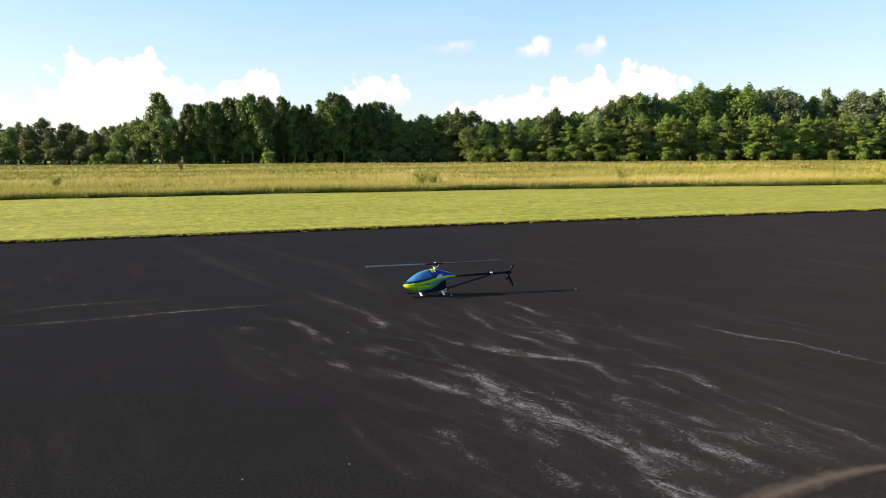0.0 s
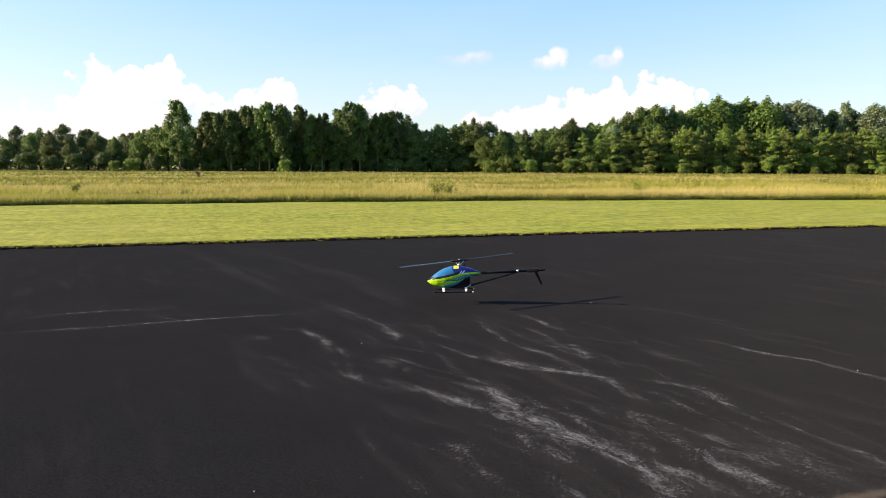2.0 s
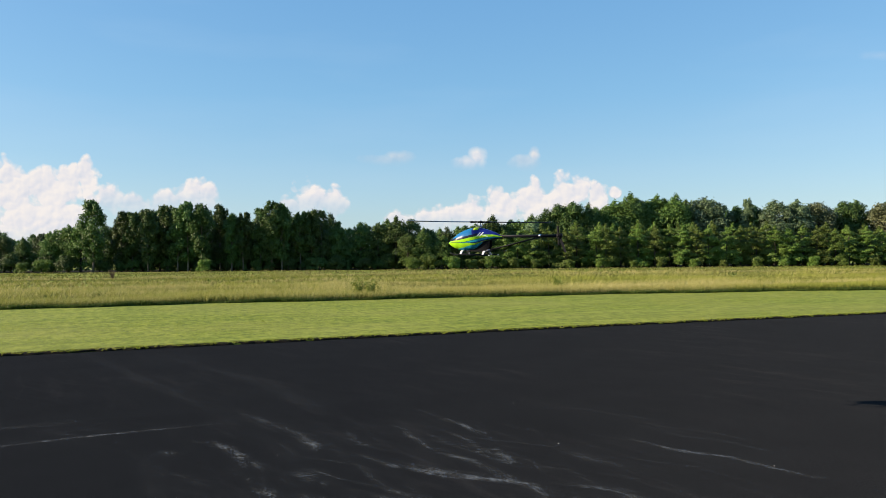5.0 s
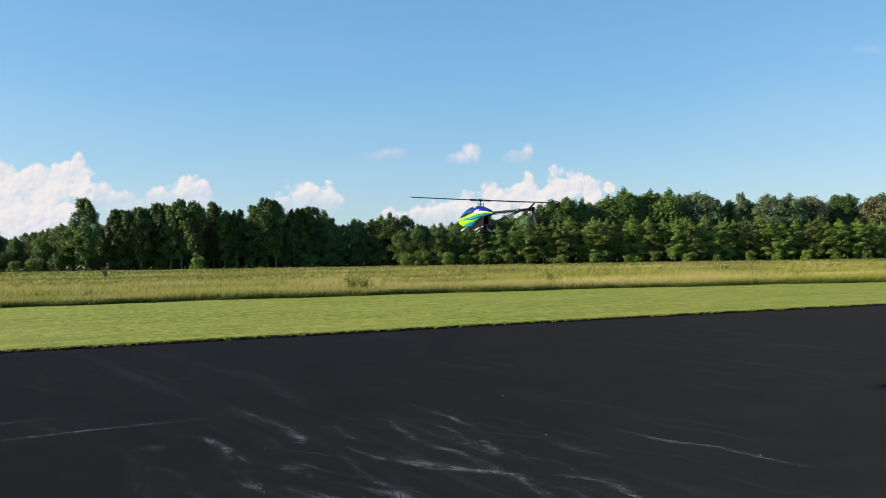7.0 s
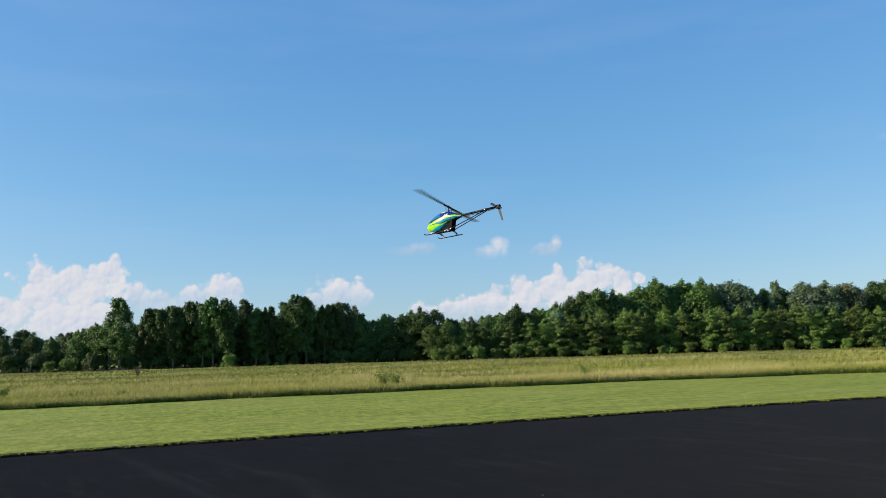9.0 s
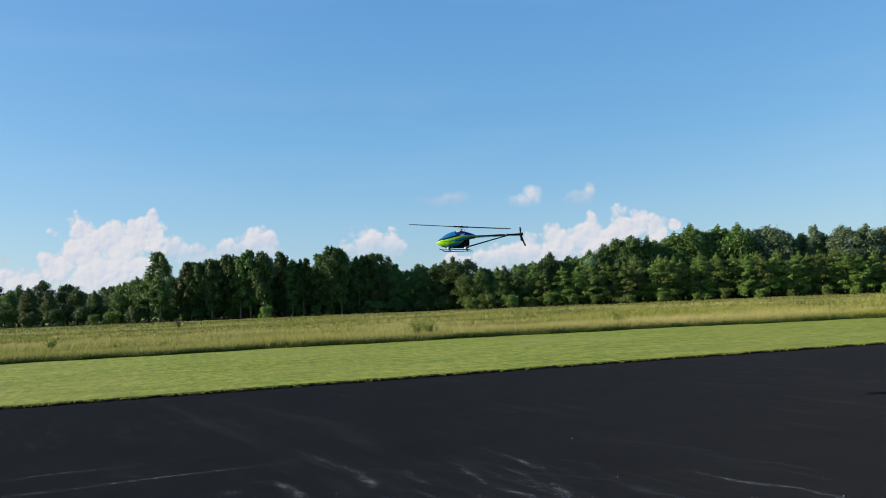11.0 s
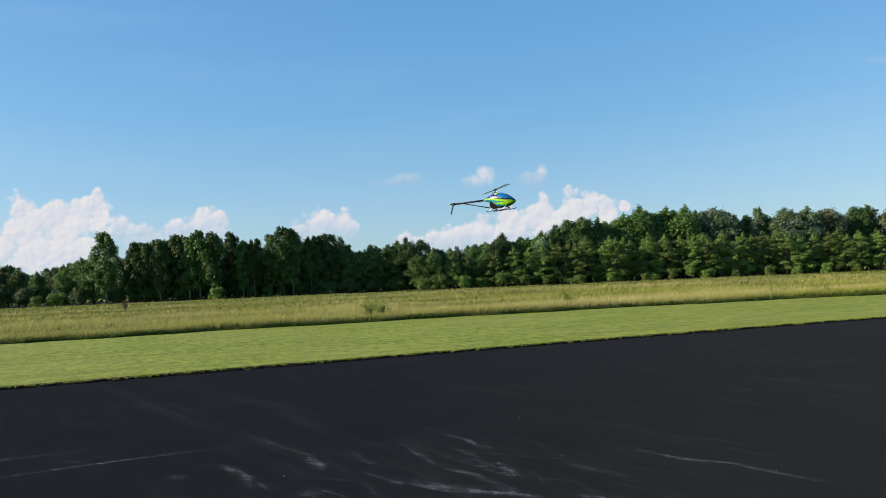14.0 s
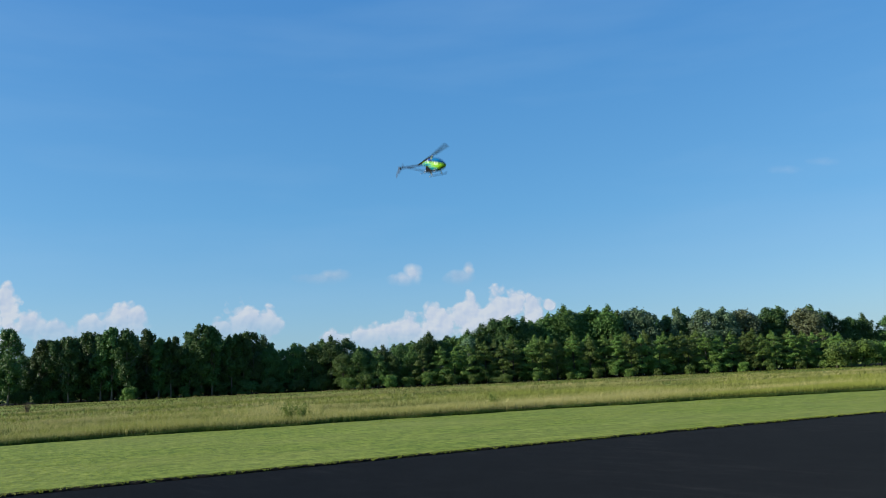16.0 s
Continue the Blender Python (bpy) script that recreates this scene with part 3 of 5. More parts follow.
def build_far_woods():
    """The dim depth of the wood behind its front rows."""
    rng = np.random.default_rng(77)
    n = 26000
    x = rng.uniform(-135, 140, n)
    top = np.interp(x, [-135, -60, -48, -12, 5, 20, 45, 62, 100, 140], [6.0, 6.2, 8.4, 8.6, 6.8, 7.2, 10.0, 10.2, 8.6, 7.5])
    top += np.array([1.2 * noise.noise((u * 0.3, 4, 4)) for u in x])
    pts = np.stack([x, rng.uniform(163, 170, n), top * rng.uniform(0, 1, n) ** 0.8], 1)
    v, f = leaves(pts, rng.normal(0, 0.3, (n, 3)) + np.array([0, -1.0, 0.3]), 0.42, rng)
    v[:, 2] = np.maximum(v[:, 2], 0.0)
    me = raw_mesh("far_woods", v, f)
    me.materials.append(LEAF_DARK)
    tagged(new("far_woods", me), "dense dark green foliage deep inside the wood", "woods", kind="stuff")


def build_shade_lip():
    """A lip along the lawn's cut edge, near-black to paint the tufts' shaded side."""
    m, t = material("painted_tuft_shade")
    at = t.nodes.new("ShaderNodeNewGeometry").outputs["Position"]
    n = noise_at(t, at, 45, 4, 0.7)
    finish(t, principled(t, mix(t, n, (0.003, 0.003, 0.002), (0.014, 0.012, 0.007)), 0.95, bump=n, strength=0.8, distance=0.02, spec=0.1))
    verts, faces = [], []
    xs = np.arange(-30, 36, 0.06)
    for i, x in enumerate(xs):
        e = float(runway_edge(x))
        w = 0.05 + 0.06 * noise.noise((x * 1.3, 1, 1)) + 0.14 * noise.noise((x * 4.0, 2, 2))
        for d, z in ((-max(w, 0.01), 0.003), (-0.4 * max(w, 0.01), 0.034 + 0.02 * noise.noise((x * 9, 3, 3))), (0.16, 0.052)):
            verts.append((x, e + d, z))
        if i:
            a = 3 * (i - 1)
            faces += [(a, a + 3, a + 4, a + 1), (a + 1, a + 4, a + 5, a + 2)]
    me = raw_mesh("shade_lip", verts, faces, True)
    me.materials.append(m)
    tagged(new("shade_lip", me), "lip along the lawn's cut edge, dark with painted tuft shade", "soil", kind="structure")


# ---- clouds ----
def cloud(name, far, lobes, glow, soft, fade, label, rough=1.0):
    """A distant cloud on a sheet kilometres off: rounded lobes (sideways, up, half width, half height), broken by noise."""
    m, t = material(name)
    at = t.nodes.new("ShaderNodeTexCoord").outputs["Object"]
    scaled = node(t, "VectorMath", {0: at}, operation="SCALE")
    scaled.inputs["Scale"].default_value = 1.0 / far
    place = scaled.outputs["Vector"]
    warp = t.nodes.new("ShaderNodeVectorMath")
    warp.operation = "SCALE"
    wobble = node(t, "TexNoise", {"Vector": place}, Scale=40, Detail=3)
    t.links.new(wobble.outputs["Color"], warp.inputs[0])
    warp.inputs["Scale"].default_value = 0.012

    def heaps(shift):
        """Rounded heads of three sizes."""
        moved = node(t, "VectorMath", {0: place, 1: warp.outputs["Vector"]}, operation="ADD").outputs["Vector"]
        side = node(t, "VectorMath", {0: moved}, operation="ADD")
        side.inputs[1].default_value = (shift[0], 0, shift[1])
        total = None
        for scale, amount in ((46, 0.85), (105, 0.36), (230, 0.12)):
            v = t.nodes.new("ShaderNodeTexVoronoi")
            v.feature = "SMOOTH_F1"
            v.inputs["Scale"].default_value = scale
            v.inputs["Smoothness"].default_value = 0.35
            t.links.new(side.outputs["Vector"], v.inputs["Vector"])
            one = math_node(t, "MULTIPLY", math_node(t, "SUBTRACT", 0.48, v.outputs["Distance"]), amount)
            total = one if total is None else math_node(t, "ADD", total, one)
        return total

    puff = heaps((0, 0))
    lit = math_node(t, "SUBTRACT", puff, heaps((-0.0028, 0.0035)))
    shape = None
    for a, b, w, h in lobes:
        d = node(t, "VectorMath", {0: place}, operation="SUBTRACT")
        d.inputs[1].default_value = (a, 0, b)
        e = node(t, "VectorMath", {0: d.outputs["Vector"]}, operation="MULTIPLY")
        e.inputs[1].default_value = (1.1 / w, 0, 1.1 / h)
        length = node(t, "VectorMath", {0: e.outputs["Vector"]}, operation="LENGTH").outputs["Value"]
        one = math_node(t, "SUBTRACT", 1.0, length)
        if shape is None:
            shape = one
        else:
            n = t.nodes.new("ShaderNodeMath")
            n.operation = "SMOOTH_MAX"
            t.links.new(shape, n.inputs[0])
            t.links.new(one, n.inputs[1])
            n.inputs[2].default_value = 0.06
            shape = n.outputs[0]
    fine = math_node(t, "MULTIPLY", math_node(t, "SUBTRACT", noise_at(t, place, 300, 3, 0.6), 0.5), 0.10)
    body = math_node(t, "ADD", shape, math_node(t, "ADD", math_node(t, "MULTIPLY", puff, rough), fine))
    alpha = ramp(t, body, (0.0, 0.0), (soft, 1.0))
    up = node(t, "SeparateXYZ", {"Vector": place}).outputs["Z"]
    low = math_node(t, "DIVIDE", math_node(t, "SUBTRACT", up, fade[0]), fade[1], True)
    low = math_node(t, "MULTIPLY", low, low)
    alpha = math_node(t, "MULTIPLY", math_node(t, "MULTIPLY", alpha, low), fade[2])
    # sunlit heads and shaded base are painted into the cloud's own glow
    sun_shading = math_node(t, "ADD", math_node(t, "MULTIPLY", lit, 1.1), math_node(t, "MULTIPLY", low, 0.66), True)
    tone = ramp(t, sun_shading, (0.1, (0.60, 0.74, 0.92)), (0.5, (0.77, 0.86, 0.98)), (0.85, (0.91, 0.96, 1.0)))
    light = t.nodes.new("ShaderNodeEmission")
    t.links.new(tone, light.inputs["Color"])
    light.inputs["Strength"].default_value = glow
    mixer = t.nodes.new("ShaderNodeMixShader")
    t.links.new(alpha, mixer.inputs[0])
    t.links.new(t.nodes.new("ShaderNodeBsdfTransparent").outputs[0], mixer.inputs[1])
    t.links.new(light.outputs[0], mixer.inputs[2])
    finish(t, mixer.outputs[0])
    a0, a1 = min(q[0] - 1.8 * q[2] for q in lobes), max(q[0] + 1.8 * q[2] for q in lobes)
    b0, b1 = max(min(q[1] - 1.8 * q[3] for q in lobes), 0.0), max(q[1] + 1.8 * q[3] for q in lobes)
    me = raw_mesh(name, np.array([(a0, 0, b0), (a1, 0, b0), (a1, 0, b1), (a0, 0, b1)]) * far, [(0, 1, 2, 3)])
    me.materials.append(m)
    ob = tagged(new(name, me), label, "cloud", "clouds over the woods", "structure")
    ob.location = (0, far, 1.74)


GLOW = 0.47
cloud("cloud", 3000, [(-0.452, 0.088, 0.050, 0.042), (-0.49, 0.062, 0.03, 0.03), (-0.414, 0.088, 0.036, 0.040), (-0.386, 0.096, 0.026, 0.036), (-0.366, 0.106, 0.017, 0.028), (-0.42, 0.05, 0.085, 0.05), (-0.53, 0.04, 0.06, 0.03)], GLOW, 0.3, (-0.045, 0.09, 1.0), "towering white cumulus cloud with a hazy base")
cloud("cloud", 3020, [(-0.335, 0.076, 0.020, 0.026), (-0.305, 0.068, 0.03, 0.022), (-0.270, 0.070, 0.03, 0.024), (-0.240, 0.080, 0.026, 0.026), (-0.217, 0.080, 0.024, 0.022)], GLOW, 0.34, (0.01, 0.08, 1.0), "bright ragged cumulus cloud above the treetops")
cloud("cloud", 3040, [(-0.088, 0.072, 0.032, 0.032), (-0.112, 0.06, 0.028, 0.024), (-0.062, 0.072, 0.022, 0.026)], GLOW, 0.3, (0.01, 0.075, 1.0), "small heaped white cumulus cloud")
cloud("cloud", 3060, [(0.022, 0.046, 0.03, 0.020), (0.069, 0.050, 0.036, 0.026), (0.112, 0.054, 0.038, 0.032), (0.154, 0.062, 0.036, 0.036), (0.197, 0.070, 0.036, 0.038), (0.232, 0.076, 0.030, 0.038), (0.258, 0.086, 0.020, 0.026), (0.282, 0.078, 0.022, 0.026), (0.303, 0.085, 0.014, 0.012)], GLOW, 0.28, (-0.01, 0.07, 1.0), "long rising bank of white cumulus cloud")
cloud("cloud", 3080, [(0.002, 0.127, 0.042, 0.010), (0.022, 0.130, 0.026, 0.011)], GLOW * 0.9, 0.8, (0.105, 0.03, 0.5), "thin faint wisp of cloud", 0.5)
cloud("cloud", 3100, [(0.110, 0.124, 0.024, 0.012), (0.124, 0.132, 0.015, 0.018)], GLOW, 0.7, (0.10, 0.03, 0.85), "small soft white cloud puff", 0.5)
cloud("cloud", 3120, [(0.186, 0.124, 0.026, 0.014), (0.198, 0.135, 0.010, 0.014)], GLOW * 0.95, 0.75, (0.10, 0.035, 0.8), "small soft white cloud puff with a bright top", 0.5)
cloud("cloud", 3140, [(-0.555, 0.075, 0.012, 0.010)], GLOW * 0.8, 0.7, (0.05, 0.02, 0.5), "small soft white cloud puff")
cloud("cloud", 3160, [(0.668, 0.270, 0.035, 0.008), (0.728, 0.282, 0.035, 0.008)], GLOW, 1.2, (0.05, 0.03, 0.13), "thin faint streak of high cloud", 0.4)

# ---- field ----
build_ground()
build_runway()
scuff(0.35, 0.55, (-5.79, 15.83), (-4.79, 14.36), (-3.43, 12.1), (-2.44, 10.45), (-1.89, 9.77))
scuff(0.4, 0.5, (-4.38, 15.75), (-3.11, 13.85), (-2.02, 12.16), (-1.18, 10.89))
scuff(0.14, 0.7, (-4.89, 8.4), (-4.48, 8.83), (-3.94, 9.08), (-3.32, 9.24))
scuff(0.12, 0.75, (-4.46, 7.8), (-4.05, 7.94), (-3.05, 8.46), (-2.37, 8.73), (-1.65, 9.01))
scuff(0.10, 0.8, (-3.47, 8.73), (-3.11, 8.46))
scuff(0.16, 1.1, (-1.73, 8.13), (-1.49, 7.79), (-1.28, 7.41), (-1.19, 7.06))
scuff(0.2, 0.8, (-2.05, 7.73), (-1.91, 7.55))
scuff(0.16, 0.7, (-1.88, 6.97), (-1.6, 6.75), (-1.38, 6.5))
scuff(0.2, 0.45, (-2.08, 7.2), (-1.83, 6.48), (-1.46, 5.91))
scuff(0.2, 1.0, (-0.84, 8.19), (-0.66, 7.85), (-0.6, 7.6))
scuff(0.1, 0.7, (-0.4, 8.63), (-0.26, 8.03), (-0.1, 7.67), (0.2, 7.4))
scuff(0.22, 1.0, (-0.98, 6.4), (-0.73, 6.1))
scuff(0.2, 1.1, (-0.71, 6.84), (-0.43, 6.44))
scuff(0.2, 1.3, (-0.64, 6.19), (-0.3, 5.86), (0.04, 5.56), (0.24, 5.36), (0.44, 5.11))
scuff(0.10, 1.1, (-0.05, 7.14), (0.46, 6.75), (0.83, 6.51), (1.13, 6.32), (1.34, 5.98))
scuff(0.06, 1.0, (-0.27, 7.5), (0.06, 7.03), (0.54, 6.55), (1.15, 6.41))
scuff(0.14, 0.9, (0.2, 8.61), (0.46, 7.61), (0.84, 7.01), (1.03, 6.6), (1.26, 6.23))
scuff(0.10, 1.1, (0.68, 9.04), (0.9, 8.59), (1.03, 8.13))
scuff(0.3, 1.3, (0.16, 6.1), (0.37, 5.49), (0.63, 4.99), (0.87, 4.62))
scuff(0.24, 1.3, (0.54, 5.16), (0.77, 4.88), (0.96, 4.57))
scuff(0.16, 1.2, (0.99, 5.54), (1.2, 5.34), (1.35, 4.87))
scuff(0.28, 1.5, (0.95, 4.75), (1.06, 4.35), (1.12, 4.0), (1.14, 3.6))
scuff(0.2, 1.3, (1.02, 4.52), (1.26, 4.3), (1.4, 4.02))
scuff(0.16, 1.1, (0.48, 4.27), (0.6, 4.03), (0.68, 3.85))
scuff(0.14, 1.2, (1.08, 7.5), (1.13, 7.23), (1.18, 6.89))
scuff(0.12, 1.1, (1.41, 6.31), (1.85, 6.05), (1.97, 5.59), (2.06, 5.2))
scuff(0.12, 0.6, (2.31, 9.43), (2.82, 8.86), (3.1, 8.52))
scuff(0.10, 1.0, (2.42, 7.95), (2.75, 7.25), (3.15, 6.95), (3.36, 6.54), (3.58, 6.17))
scuff(0.18, 1.0, (1.58, 5.03), (1.73, 4.61), (1.81, 4.4))
scuff(0.08, 0.9, (2.11, 5.52), (2.27, 4.96), (2.48, 4.64), (2.56, 4.36))
scuff(0.18, 1.3, (1.09, 4.02), (1.14, 3.85), (1.18, 3.6))
scuff(0.16, 1.2, (1.24, 3.9), (1.32, 3.75), (1.42, 3.6))
scuff(0.14, 1.0, (1.62, 4.4), (1.67, 4.23), (1.73, 4.0))
scuff(0.10, 0.8, (2.34, 4.96), (2.45, 4.6), (2.53, 4.32))
scuff(0.2, 0.9, (-0.1, 4.78), (0.1, 4.55))
scuff(0.3, 0.6, (-0.68, 9.53), (-1.13, 10.4), (-1.5, 11.2))
scuff(0.3, 0.7, (-1.78, 9.77), (-1.07, 8.65), (-0.65, 8.18))
scuff(0.35, 0.8, (0.2, 5.2), (0.5, 4.75), (0.75, 4.35))
scuff(0.3, 0.8, (1.3, 5.1), (1.5, 4.6), (1.62, 4.15))
scuff(0.3, 0.7, (1.9, 5.0), (2.05, 4.5), (2.15, 4.1))
scuff(0.25, 0.7, (0.6, 8.0), (0.95, 7.4), (1.3, 7.0))
scuff(0.3, 0.6, (1.6, 7.6), (1.9, 7.0), (2.3, 6.5))
scuff(0.05, 0.70, (-4.91, 8.46), (-4.63, 8.76), (-4.20, 8.95), (-3.52, 9.07), (-2.78, 9.18))
scuff(0.05, 0.66, (-4.48, 7.85), (-3.75, 8.10), (-3.21, 8.40), (-2.36, 8.72), (-1.70, 8.97))
scuff(0.06, 0.55, (1.56, 9.53), (2.47, 9.30), (3.06, 8.55))
scuff(0.07, 0.70, (2.09, 8.07), (2.49, 7.63), (2.75, 7.28), (3.06, 7.00), (3.31, 6.57))
scuff(0.06, 0.80, (3.35, 6.40), (3.58, 6.20))
scuff(0.05, 0.74, (0.67, 9.14), (0.88, 8.69), (0.97, 8.16))
scuff(0.06, 0.59, (1.31, 8.61), (1.56, 8.26))
scuff(0.05, 0.74, (0.09, 7.17), (0.56, 6.75), (1.00, 6.40), (1.39, 6.13))
scuff(0.05, 0.67, (0.01, 6.99), (0.54, 6.58), (1.04, 6.34), (1.32, 6.00))
scuff(0.1, 0.44, (-1.89, 6.56), (-1.64, 6.15), (-1.46, 5.95))
scuff(0.14, 0.37, (-3.97, 11.03), (-3.53, 10.52), (-3.28, 9.98))
scuff(0.16, 0.44, (2.20, 4.98), (2.49, 4.90), (2.66, 4.61))
scuff(0.12, 0.52, (1.80, 4.72), (2.03, 4.43), (2.41, 4.34))
build_scuffs()


def build_clay_smear():
    """A low fan of brown clay spread on the asphalt."""
    m, t = material("brown_clay")
    at = t.nodes.new("ShaderNodeNewGeometry").outputs["Position"]
    uv = t.nodes.new("ShaderNodeUVMap").outputs["UV"]
    s = node(t, "SeparateXYZ", {"Vector": uv})
    edge = math_node(t, "SUBTRACT", 1.0, math_node(t, "ABSOLUTE", math_node(t, "SUBTRACT", math_node(t, "MULTIPLY", s.outputs["Y"], 2.0), 1.0)), True)
    grain = noise_at(t, at, 90, 3, 0.7)
    lumps = noise_at(t, at, 9, 4, 0.6)
    alpha = ramp(t, math_node(t, "ADD", math_node(t, "MULTIPLY", edge, 0.5), math_node(t, "SUBTRACT", math_node(t, "MULTIPLY", math_node(t, "ADD", grain, lumps), 0.5), 0.55)), (0.08, 0.0), (0.42, 0.75))
    body = principled(t, mix(t, grain, (0.045, 0.039, 0.031), (0.115, 0.100, 0.078)), 0.95, bump=grain, strength=0.5, distance=0.004, spec=0.1)
    mixer = t.nodes.new("ShaderNodeMixShader")
    t.links.new(alpha, mixer.inputs[0])
    t.links.new(t.nodes.new("ShaderNodeBsdfTransparent").outputs[0], mixer.inputs[1])
    t.links.new(body, mixer.inputs[2])
    finish(t, mixer.outputs[0])
    verts, faces, uvs = [], [], []
    for i in range(21):
        u = i / 20
        x, y = 1.36 + 1.2 * u, 3.70 + 0.44 * u - 0.14 * (1 - u) ** 2 + 0.05 * math.sin(u * 3)
        w = 0.095 + 0.04 * math.sin(u * 4 + 0.5)
        for k in (-1, 0, 1):
            verts.append((x - 0.3 * k * w, y + k * w, 0.0095))
            uvs.append((u, 0.5 + 0.5 * k))
        if i:
            a = 3 * (i - 1)
            faces += [(a, a + 3, a + 4, a + 1), (a + 1, a + 4, a + 5, a + 2)]
    me = raw_mesh("clay_smear", verts, faces)
    me.uv_layers.new(name="UVMap").data.foreach_set("uv", np.array(uvs, dtype=np.float32)[np.array(faces).ravel()].ravel())
    me.materials.append(m)
    tagged(new("clay_smear", me), "brown clay smear dried onto dark asphalt", "clay", kind="stuff")


build_clay_smear()


def pebble(x, y, size):
    bm = bmesh.new()
    bmesh.ops.create_icosphere(bm, subdivisions=1, radius=size)
    for v in bm.verts:
        v.co *= 1 + 0.25 * noise.noise(v.co * 90 + Vector((x, y, 0)))
        v.co.z *= 0.7
    me = bpy.data.meshes.new("pebble")
    bm.to_mesh(me)
    bm.free()
    me.materials.append(PEBBLE)
    ob = new("pebble", me)
    ob.location = (x, y, size * 0.55)
    tagged(ob, "small pale stone lying loose on the asphalt", "pebble", "stones on the runway")


PEBBLE = plain_material("pale_stone", (0.62, 0.60, 0.56), 0.8, grain=0.1, scale=60)
for px, py, ps in ((1.66, 9.77, 0.007), (1.74, 7.62, 0.006), (-1.1, 4.0, 0.004), (-0.55, 4.2, 0.004), (-0.95, 7.45, 0.005), (3.4, 6.6, 0.005)):
    pebble(px, py, ps)

build_shade_lip()
build_lawn()
build_meadow()

# ---- woods ----
random.seed(21)
kind_of_tree("poplar", "poplar", "tall slim poplar with dark green leaves and bare trunk", LEAF_DARK, BARK_PALE, (1, 2, 3, 4))
kind_of_tree("broad", "dark", "rounded dark green broadleaf tree at the wood's edge", LEAF_DARK, BARK, (11, 12, 13))
kind_of_tree("broad", "mid", "rounded mid-green broadleaf tree in full leaf", LEAF_MID, BARK, (14, 15, 16))
kind_of_tree("young", "young", "bushy young tree with tiered fresh green branches", LEAF_FRESH, BARK, (21, 22, 23))
kind_of_tree("broad", "silver", "silvery pale green broadleaf tree", LEAF_SILVER, BARK_PALE, (31, 32))
kind_of_tree("broad", "rust", "broadleaf tree with dull brownish green leaves", LEAF_RUST, BARK, (41,))
kind_of_tree("poplar", "spire", "thin pale sparse tree rising above the others", LEAF_SILVER, BARK_PALE, (51,))
kind_of_tree("bush", "bush", "low leafy green bush at the foot of the woods", LEAF_FRESH, BARK, (61, 62))
kind_of_tree("bush", "dark_bush", "low dark green bush in the shade of trees", LEAF_DARK, BARK, (63, 64))

build_far_woods()


def build_shaded_litter():
    """Leaf litter under the trees, coloured dark to paint in the wood's shade."""
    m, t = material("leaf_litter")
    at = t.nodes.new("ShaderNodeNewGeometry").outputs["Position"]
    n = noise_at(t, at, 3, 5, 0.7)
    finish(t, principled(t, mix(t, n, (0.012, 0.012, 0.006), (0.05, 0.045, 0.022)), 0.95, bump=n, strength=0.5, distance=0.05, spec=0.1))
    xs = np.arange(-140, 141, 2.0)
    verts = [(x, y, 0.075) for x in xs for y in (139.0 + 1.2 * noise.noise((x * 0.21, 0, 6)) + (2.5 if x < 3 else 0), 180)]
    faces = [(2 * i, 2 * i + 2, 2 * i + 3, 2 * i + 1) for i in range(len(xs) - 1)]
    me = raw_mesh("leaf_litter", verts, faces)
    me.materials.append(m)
    tagged(new("leaf_litter", me), "leaf litter under the trees with the wood's shade painted in", "forest floor", kind="structure")


build_shaded_litter()
WOODS = "trees of the wood behind the meadow"
stand("dark", -112, -58, 152, (7.4, 7.8, 7.2, 8.2, 7.6, 7.0, 7.9, 8.4, 7.4, 7.8, 8.6, 8.2, 7.2, 7.0, 7.4, 7.6), WOODS)
stand("mid", -108, -60, 143, (5.6, 6.4, 5.8, 6.9, 6.2, 5.8, 6.6, 7.0, 6.0, 6.4, 6.0), WOODS)
stand("dark", -52, -48, 150, (8.6, 9.2), WOODS, 1)
stand("mid", -59, -51, 141, (7.2, 8.2, 8.6), WOODS, 1)
stand("poplar", -50.6, -48.8, 139, (12.3,), WOODS, 0.3)
stand("poplar", -47.5, -28, 141, (10.8, 10.6, 11.0, 10.6, 11.9, 11.2, 12.1, 11.6, 11.9), WOODS)
stand("poplar", -48, -27, 147, (10.2, 10.8, 10.4, 11.2, 10.6, 11.8, 11.0, 11.4, 10.4, 9.6), WOODS)
stand("poplar", -27.5, -9.5, 141, (10.0, 10.4, 11.2, 12.3, 11.8, 10.6, 11.0, 10.7), WOODS)
stand("dark", -30, -8, 149, (10.0, 9.6, 10.8, 11.2, 10.2, 9.8, 10.4), WOODS)
stand("dark", -48, -8, 157, (9.2, 9.6, 9.8, 9.2, 10.2, 10.0, 9.4, 9.8, 9.4, 10.0, 9.2), WOODS)
stand("dark", -9, 20, 143, (8.4, 8.5, 8.7, 9.4, 9.0, 7.6, 7.4, 7.8, 8.3), WOODS)
stand("mid", -8, 20, 151, (8.0, 8.6, 9.2, 8.6, 7.8, 7.6, 8.2, 8.6), WOODS)
stand("mid", 19, 30, 147, (9.6, 8.6, 9.0, 9.8), WOODS)
stand("dark", 30, 41, 149, (11.0, 12.0, 12.8, 12.0), WOODS, 1)
stand("mid", 41, 62, 151, (11.8, 12.9, 14.0, 13.7, 14.0, 13.7, 13.3), WOODS, 1.5)
stand("silver", 26, 30, 144, (8.8,), WOODS, 1)
stand("silver", 62.5, 67, 149, (13.8, 12.6), WOODS, 1)
plant("spire", 71.6, 148.5, 13.2, WOODS).scale = (0.95, 0.95, 1.32)
stand("dark", 69, 75, 151, (11.6, 12.2), WOODS, 1)
